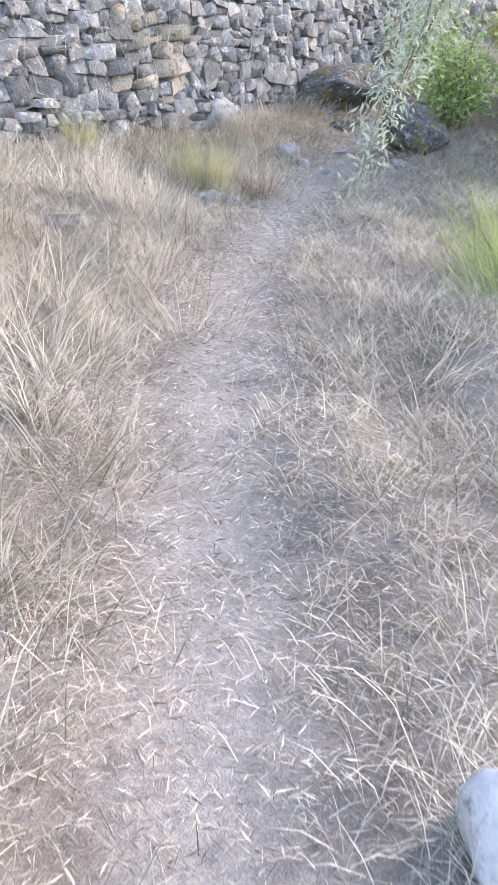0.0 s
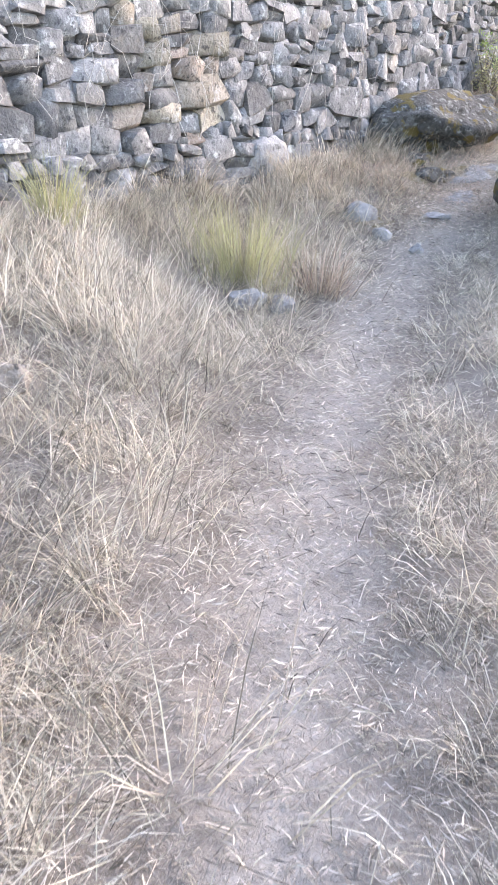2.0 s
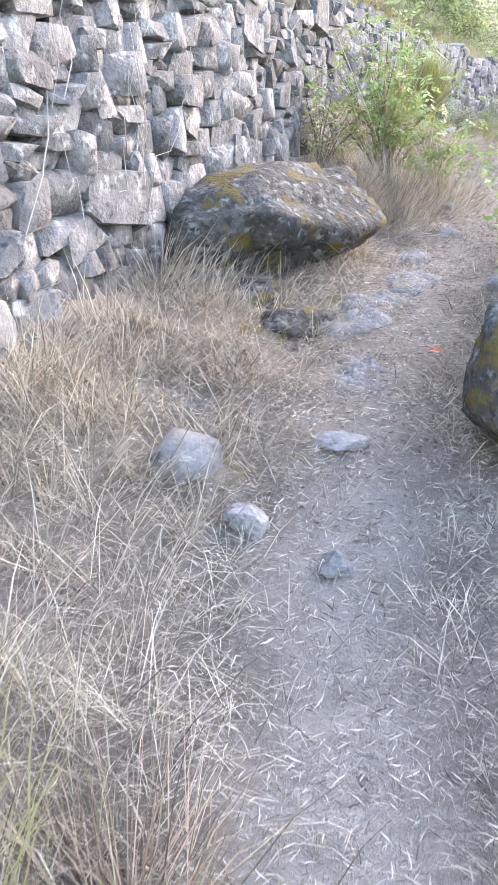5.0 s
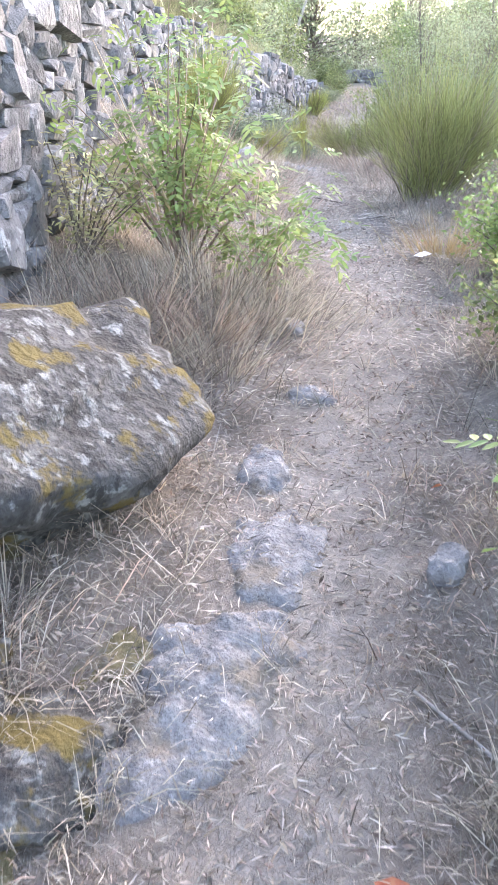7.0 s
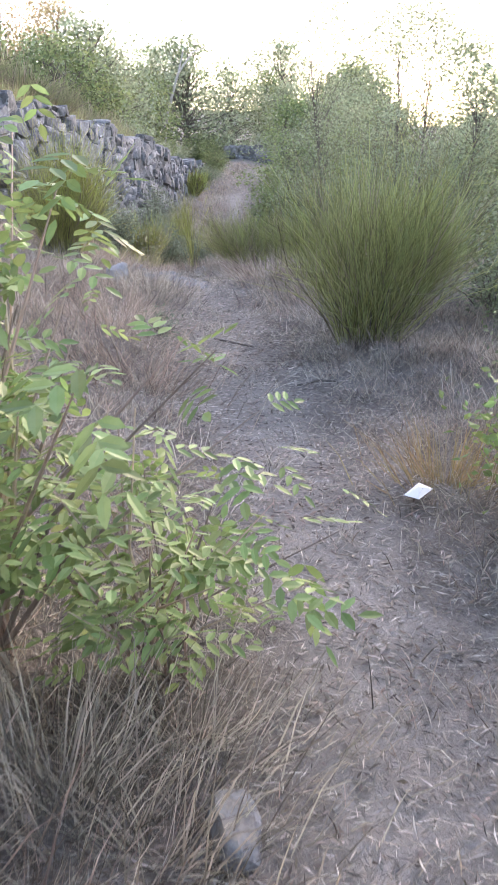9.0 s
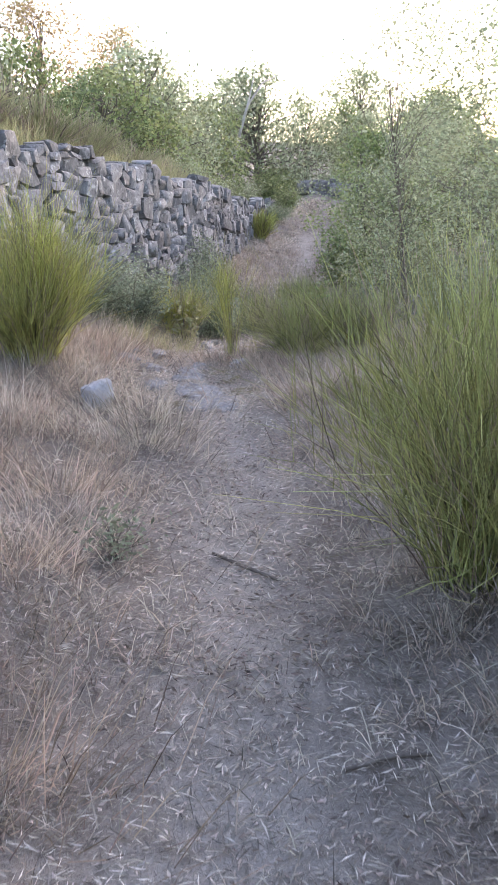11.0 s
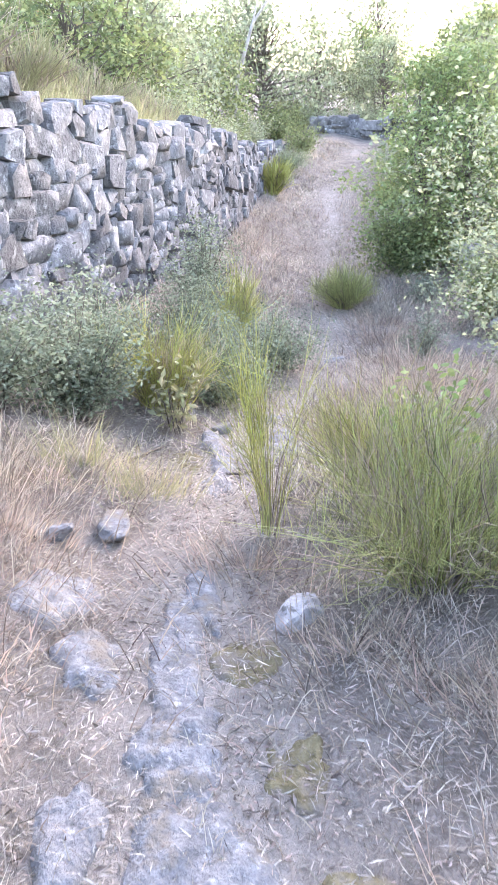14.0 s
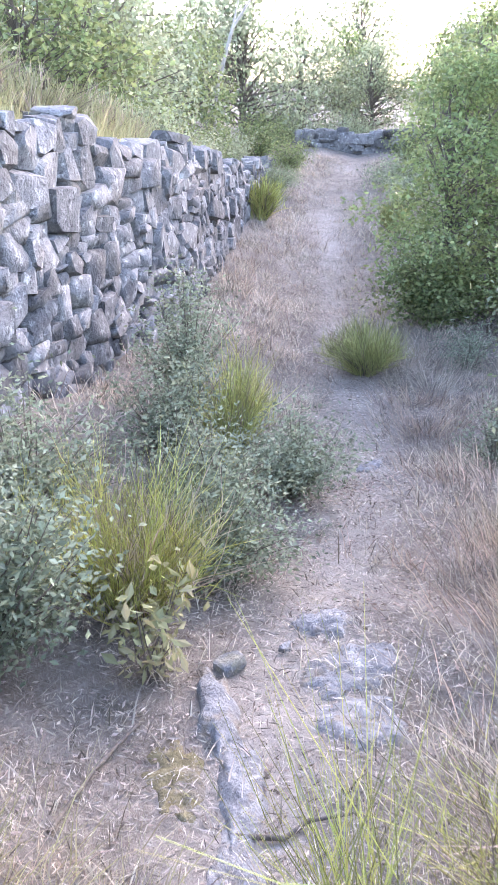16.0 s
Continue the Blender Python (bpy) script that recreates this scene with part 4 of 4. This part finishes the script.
for k, (x, y, m) in enumerate([(17.0, 35.9, 0.6), (18.3, 37.5, 0.75), (13.1, 32.6, 0.7), (14.6, 34.9, 0.8), (16.0, 36.9, 0.8), (17.6, 38.9, 0.9), (9.4, 30.2, 1.0), (19.6, 40.9, 1.0), (18.5, 33.6, 0.8), (19.6, 35.2, 0.9), (21.5, 36.8, 1.0),
        (16.4, 30.2, 0.9), (15.6, 28.9, 1.0), (12.8, 25.0, 0.8), (14.0, 26.2, 0.9), (11.4, 21.8, 1.0), (11.0, 20.4, 1.1), (24.0, 42.5, 1.2), (22.4, 43.6, 1.3), (21.2, 43.0, 1.1), (7.2, 28.6, 1.0), (5.2, 26.0, 1.0),
        (3.6, 12.2, 0.5), (3.4, 10.2, 0.9), (3.9, 11.3, 0.9), (2.9, 8.6, 0.7), (5.9, 12.9, 0.9), (7.0, 13.6, 1.1)]):
    copy_thing(DARK if k % 3 == 1 else BUSH, pose(x, y, float(ground_height(x, y)), 0, 0, k * 61) @ Matrix.Diagonal((m, m, m, 1)))
OAK = tree("oak_tree", 11.2, 33.4, 2.5, 3.2, 6500, 0.105, 111, oak_leaf, "dark green bushy oak on the hillside", 0.1, 0.12, 60)
ASH = tree("hill_tree", 14.6, 38.4, 2.8, 3.4, 6500, 0.105, 112, grey_leaf, "grey-green bushy tree on the hillside", 0.1, 0.12, 60)
# warm low sun on the far treetops is painted into this crown's colour
SUNLIT_OAK = tree("oak_tree", 12.1, 43.0, 5.4, 5.2, 6500, 0.12, 113, rust_and_sunlit, "sparse oak with low warm sunlight put into its leaf colour", 0.13, 0.3, 50)
for k, (x, y, m, kind) in enumerate([(12.6, 35.2, 1.0, ASH), (17.2, 41.0, 1.0, OAK), (15.8, 40.4, 1.0, ASH), (20.9, 43.8, 1.25, ASH), (24.8, 46.4, 1.0, ASH), (28.5, 48.9, 1.0, OAK), (26.6, 44.9, 0.85, ASH),
        (28.6, 43.2, 1.0, OAK), (24.8, 38.4, 1.0, ASH), (26.8, 40.2, 1.0, OAK), (22.8, 35.6, 1.1, OAK), (20.3, 32.6, 1.0, ASH), (18.2, 29.6, 1.0, OAK), (19.8, 27.4, 1.1, ASH), (16.6, 25.2, 0.9, OAK), (14.8, 22.8, 0.9, ASH),
        (13.0, 20.4, 0.9, OAK), (12.4, 18.0, 0.9, ASH), (11.6, 15.4, 0.85, OAK), (9.6, 13.8, 0.8, ASH), (16.6, 46.8, 0.8, SUNLIT_OAK), (31.5, 52.0, 1.4, ASH), 
        (6.2, 30.4, 1.0, OAK), (3.4, 28.0, 1.1, ASH), (7.6, 35.8, 1.2, ASH), (11.0, 40.2, 1.2, OAK), (24.0, 52.0, 1.2, ASH), (16.0, 48.0, 1.3, OAK),
        (0.8, 23.0, 1.0, OAK), (4.4, 10.4, 0.8, OAK), (5.6, 11.0, 0.9, ASH)]):
    copy_thing(kind, pose(x, y, float(ground_height(x, y)), 0, 0, k * 53) @ Matrix.Diagonal((m, m, m * (1.25 if y > 33 else 1.0), 1)))
# the pale dead limb that forks above the crowns
fork = part("dead_tree", fast_mesh("dead_tree", *join([tube([(-0.25, 0, 0), (-0.3, 0.1, 1.2), (-0.05, 0.1, 2.2), (0.2, 0, 3.0)], [0.07, 0.055, 0.05, 0.042], 6), tube([(0.2, 0, 3.0), (0.7, 0.1, 3.7), (1.6, 0.1, 4.1)], [0.042, 0.03, 0.01], 5),
    tube([(0.2, 0, 3.0), (0.35, 0.1, 3.6), (0.5, 0, 4.2)], [0.03, 0.02, 0.008], 5)]), True), dead_wood)
fork.matrix_basis = pose(18.6, 40.8, float(ground_height(18.6, 40.8)), 0, 0, -30)
tagged(fork, "bleached dead tree with forked bare limbs", "tree")


# ---- loose cover ----
def thin_on_path(lo, hi, floor_):
    return lambda x, y, u, s, r: r.rand(len(x)) < np.clip((np.abs(u) - lo) / (hi - lo), floor_, 1) * np.clip(0.72 + 0.45 * waves(x, y, 0.75, 14) + 0.3 * waves(x, y, 0.3, 16), 0.2, 1)


def height_of(x, y, u, s, base, rise, most):
    return np.clip(base + rise * np.abs(u) + 0.45 * base * waves(x, y, 1.1, 9) + 0.35 * base * waves(x, y, 0.35, 10), 0.05, most)


x, y, u, s = scatter(25000, 29.4, 41.6, -2.3, 3.2, 31, thin_on_path(0.14, 0.42, 0.12))
grass("dry_grass", "dense bleached dry grass, bent over", x, y, height_of(x, y, u, s, 0.16, 0.045, 0.36), 0.07, 11, 0.0032, 1.45, straw, 32, comb=7 * waves(x, y, 0.9, 61))
x, y, u, s = scatter(520, 29.3, 40, 0.45, 2.0, 33)
grass("dry_grass", "tall bent tufts of bleached grass", x, y, 0.35 + 0.2 * np.clip(waves(x, y, 0.9, 2), 0, 1), 0.04, 22, 0.0036, 1.0, straw, 34, comb=3.5 * waves(x, y, 0.6, 19) - 0.6)
x, y, u, s = scatter(19000, 40, 54, -2.2, 2.8, 35, thin_on_path(0.2, 0.7, 0.12))
grass("dry_grass", "brownish dry grass and dead stalks", x, y, height_of(x, y, u, s, 0.10, 0.06, 0.34), 0.06, 9, 0.0032, 1.1, brown_straw, 36)
x, y, u, s = scatter(10000, 42, 54, -2.2, 2.8, 37, thin_on_path(0.2, 0.6, 0.2))
grass("dry_grass", "bleached dry grass among brown stalks", x, y, height_of(x, y, u, s, 0.13, 0.05, 0.33), 0.06, 10, 0.0032, 1.2, straw, 38)
x, y, u, s = scatter(17000, 53.5, 76, -4.2, 3.6, 39, thin_on_path(0.1, 0.4, 0.3))
grass("dry_grass", "dry grey-brown grass on the slope", x, y, height_of(x, y, u, s, 0.13, 0.035, 0.32), 0.07, 9, 0.005, 1.0, straw, 40)
x, y, u, s = scatter(7000, 56, 76, -4.2, 3.6, 41, thin_on_path(0.2, 0.6, 0.25))
grass("dry_grass", "reddish-brown dry grass on the slope", x, y, height_of(x, y, u, s, 0.18, 0.03, 0.36), 0.07, 9, 0.005, 0.9, brown_straw, 42)

# loose stalks that stand out of the matted grass
for a, b, lo, hi, n, seed in ((29.3, 42, 0.3, 3.2, 2600, 201), (29.3, 42, -2.3, -0.32, 2000, 202), (42, 53, 0.4, 2.6, 1100, 203), (42, 53, -2.2, -0.4, 900, 204), (53, 63, -2.6, -0.5, 900, 205)):
    x, y, u, s = scatter(n, a, b, lo, hi, seed, lambda x, y, u, s, r: r.rand(len(x)) < np.clip(0.5 + 0.7 * waves(x, y, 0.9, 17), 0.1, 1))
    grass("dry_grass", "long loose pale stalks in dry grass", x, y, np.random.RandomState(seed).uniform(0.22, 0.46, len(x)), 0.05, 5, 0.0026, 1.0, straw, seed)

x, y, u, s = scatter(1500, 36.5, 43, 0.9, 3.2, 50)
grass("dry_grass", "long pale grass at the wall's foot", x, y, 0.26 + 0.16 * np.clip(waves(x, y, 0.8, 2), -0.5, 1), 0.05, 12, 0.0036, 0.75, straw, 51)

# long yellowish grass on the terrace above the lower wall
r = np.random.RandomState(48)
k = r.uniform(0, 1, 2000)
seg_at = r.randint(1, 5, 2000)
x = WALL_B[seg_at, 0] + (WALL_B[seg_at + 1, 0] - WALL_B[seg_at, 0]) * k
y = WALL_B[seg_at, 1] + (WALL_B[seg_at + 1, 1] - WALL_B[seg_at, 1]) * k
away = 0.45 + 3.2 * r.rand(2000) ** 1.4
x, y = x - 0.7 * away, y + 0.7 * away
grass("terrace_grass", "long yellow-green grass above the wall", x, y, 0.3 + 0.25 * r.rand(2000), 0.08, 10, 0.008, 0.6, green_grass, 49)

# tufts with a place of their own
def tuft(x, y, h, w, n, mat, seed, label, lean=0.7):
    r = np.random.RandomState(seed)
    a, d = r.uniform(0, 6.28, n), np.abs(r.normal(scale=w / 3, size=n))
    bx, by = x + np.cos(a) * d, y + np.sin(a) * d
    v, f = blades(bx, by, ground_height(bx, by), h * r.uniform(0.35, 1.15, n), 0.0036 * r.uniform(0.7, 1.5, n), a, np.abs(r.normal(lean, 0.4, n)), seed)
    return tagged(part("grass_tuft", fast_mesh("grass_tuft", v, f), mat), label, "grass", kind="stuff")


tuft(-1.5, 8.2, 0.42, 0.22, 260, green_grass, 1, "upright yellow-green grass tuft at the wall's foot", 0.35)
tuft(-0.36, 8.22, 0.5, 0.42, 700, green_grass, 2, "upright yellow-green grass tuft in dry grass", 0.35)
tuft(0.1, 8.3, 0.42, 0.4, 300, brown_straw, 3, "upright brown grass tuft in dry grass")
tuft(1.6, 4.7, 0.7, 0.5, 600, meadow_green, 4, "tall green grass at the path's side")
tuft(1.75, 5.4, 0.75, 0.5, 600, meadow_green, 5, "tall green grass at the path's side")
tuft(4.55, 14.1, 0.34, 0.4, 260, rust_and_sunlit, 6, "dry orange grass tuft beside the path")
tuft(2.2, 13.2, 0.4, 0.6, 300, brown_straw, 7, "dead brown stalks below a sapling", 0.95)
for k, (x, y) in enumerate([(2.1, 12.85), (2.4, 12.98), (2.72, 13.1), (1.95, 13.1), (2.95, 13.35)]):
    tuft(x, y, 0.27, 0.6, 420, brown_straw if k % 2 else straw, 150 + k, "matted dead stalks below a sapling", 1.05)
tuft(2.6, 13.3, 0.42, 0.6, 500, straw, 8, "pale dead stalks below a sapling")
tuft(4.55, 17.0, 0.42, 0.9, 300, brown_straw, 9, "reddish-brown dry grass beside the path", 0.95)
tuft(4.9, 17.7, 0.36, 0.9, 300, brown_straw, 10, "reddish-brown dry grass beside the path", 0.95)
tuft(4.2, 16.0, 0.4, 0.9, 300, brown_straw, 11, "reddish-brown dry grass beside the path", 0.95)
tuft(6.9, 18.6, 0.42, 0.9, 300, brown_straw, 12, "reddish-brown dry grass beside the path", 0.95)
tuft(6.6, 17.6, 0.42, 0.9, 300, brown_straw, 13, "reddish-brown dry grass beside the path", 0.95)
for k, (x, y, h, m) in enumerate([(9.2, 22.0, 0.34, 1), (9.6, 22.5, 0.36, 1), (10.0, 23.0, 0.34, 1), (10.5, 23.5, 0.36, 0), (11.0, 24.1, 0.34, 1), (8.75, 21.7, 0.3, 0), (9.9, 22.4, 0.4, 0), (7.35, 20.85, 0.24, 1),
        (7.3, 20.1, 0.2, 1), (7.5, 19.6, 0.26, 1), (7.75, 19.2, 0.3, 0), (6.1, 20.6, 0.24, 1), (6.0, 21.3, 0.26, 1), (6.5, 21.5, 0.24, 1), (5.6, 18.4, 0.3, 0), (5.8, 18.8, 0.26, 0), (6.9, 22.05, 0.24, 1), (11.4, 25.2, 0.26, 1), (11.8, 25.8, 0.28, 1), (12.3, 26.1, 0.3, 0), (12.5, 26.7, 0.3, 1), (11.2, 24.7, 0.24, 0), (13.0, 27.1, 0.3, 1), (10.4, 22.9, 0.3, 1)]):
    tuft(x, y, h, 0.9, 420, brown_straw if m else straw, 60 + k, "pinkish-brown dry grass beside the path" if m else "pale dry grass beside the path", 0.9)
for k, (x, y) in enumerate([(-0.55, 2.6), (-0.8, 3.4), (-0.95, 4.5), (-0.3, 4.4), (0.8, 3.6)]):
    tuft(x, y, 0.5, 0.6, 110, straw, 90 + k, "long bleached grass tuft bent over", 1.15)
tuft(0.95, 11.75, 0.28, 0.6, 300, brown_straw, 21, "long pale grass in front of a boulder", 0.8)
tuft(0.55, 11.4, 0.34, 0.6, 450, straw, 22, "long pale grass at the wall's foot", 0.8)
tuft(1.2, 11.55, 0.2, 0.4, 120, brown_straw, 23, "long pale grass in front of a boulder", 0.9)
tuft(2.35, 12.7, 0.35, 0.3, 140, straw, 24, "pale seeding grass beside a boulder", 0.8)
tuft(7.35, 21.85, 0.32, 0.5, 220, green_grass, 16, "thin green grass beside a rock ledge")
tuft(7.15, 22.2, 0.35, 0.6, 260, green_grass, 14, "thin green grass below the rockrose")
tuft(6.6, 22.0, 0.4, 0.7, 300, straw, 15, "thin pale grass below the rockrose")

x, y, u, s = scatter(380000, 29.4, 66, -1.7, 1.7, 43, lambda x, y, u, s, r: r.rand(len(x)) < np.exp(-(u / 0.95) ** 2))
n = len(x)
r = np.random.RandomState(44)
flat = np.stack([np.cos(r.uniform(0, 6.28, n)), np.sin(r.uniform(0, 6.28, n)), r.normal(scale=0.12, size=n)], 1) * 3
v, f = leaves(np.stack([x, y, ground_height(x, y) + r.uniform(0.004, 0.025, n)], 1), r.choice((0.02, 0.03, 0.046), n), r, 0.0, 0.042, facing=flat)
v[:, 2] = np.maximum(v[:, 2], ground_height(v[:, 0], v[:, 1]) + 0.003)
tagged(part("straw_litter", fast_mesh("straw_litter", v, f), chaff), "trampled straw lying on the path", "litter", kind="stuff")
x, y, u, s = scatter(130000, 39.5, 63, -1.9, 1.6, 46, lambda x, y, u, s, r: r.rand(len(x)) < np.clip(0.7 + 0.5 * waves(x, y, 0.8, 15), 0.1, 1))
r = np.random.RandomState(47)
v, f = leaves(np.stack([x, y, ground_height(x, y) + 0.01], 1), 0.028, r, 0.12, 0.34)
v[:, 2] = np.maximum(v[:, 2] * 1.0, ground_height(v[:, 0], v[:, 1]) + 0.004)
tagged(part("leaf_litter", fast_mesh("leaf_litter", v, f), litter), "dead brown leaves scattered over the path", "litter", kind="stuff")

# ---- small things ----
for k, (x, y) in enumerate([(1.7, 10.2), (1.78, 10.28), (1.66, 10.36), (2.56, 11.62), (1.74, 10.56), (2.27, 13.1)]):
    v, f = leaves(np.zeros((1, 3)), 0.075, np.random.RandomState(k), 0.0, 0.6, facing=np.array([(math.cos(k * 2.1), math.sin(k * 2.1), 0.15)]) * 4, oval=True)
    ob = part("fallen_leaf", fast_mesh("fallen_leaf", v, f), red_leaf)
    ob.matrix_basis = pose(x, y, float(ground_height(x, y)) + 0.03)
    tagged(ob, "fallen orange-red leaf on the litter", "leaf", "fallen red leaves")


def vine(points, radius, seed):
    """A dry climbing stem on the face of the high wall; points: metres along the wall and height."""
    r = np.random.RandomState(seed)
    line = WALL_A
    seg = np.linalg.norm(np.diff(line[:, :2], axis=0), axis=1)
    run = np.concatenate([[0], np.cumsum(seg)])
    t = np.linspace(0, 1, 14)
    s = np.interp(t, np.linspace(0, 1, len(points)), [p[0] for p in points]) + np.cumsum(r.normal(scale=0.05, size=14))
    z = np.interp(t, np.linspace(0, 1, len(points)), [p[1] for p in points]) + r.normal(scale=0.05, size=14)
    pts = []
    for a, b in zip(s, z):
        k = int(np.clip(np.searchsorted(run, a, "right") - 1, 0, len(seg) - 1))
        d = (line[k + 1] - line[k])[:2] / seg[k]
        p = line[k, :2] + d * (a - run[k]) + np.array((d[1], -d[0])) * r.uniform(0.05, 0.1)
        pts.append((*p, b))
    ob = part("dry_vine", fast_mesh("dry_vine", *tube(pts, np.linspace(radius, radius * 0.4, 14), 4), True), dead_wood)
    return tagged(ob, "bare grey climbing stem on the stone wall", "vine", "dry vines")


r = np.random.RandomState(60)
for k in range(26):
    a = r.uniform(11.6, 15.6)
    b = a + r.uniform(-0.5, 0.6)
    vine([(a, r.uniform(0.9, 1.5)), ((a + b) / 2 + r.uniform(-0.2, 0.2), r.uniform(1.4, 1.9)), (b, r.uniform(1.8, 2.7))], r.uniform(0.0018, 0.0035), k)
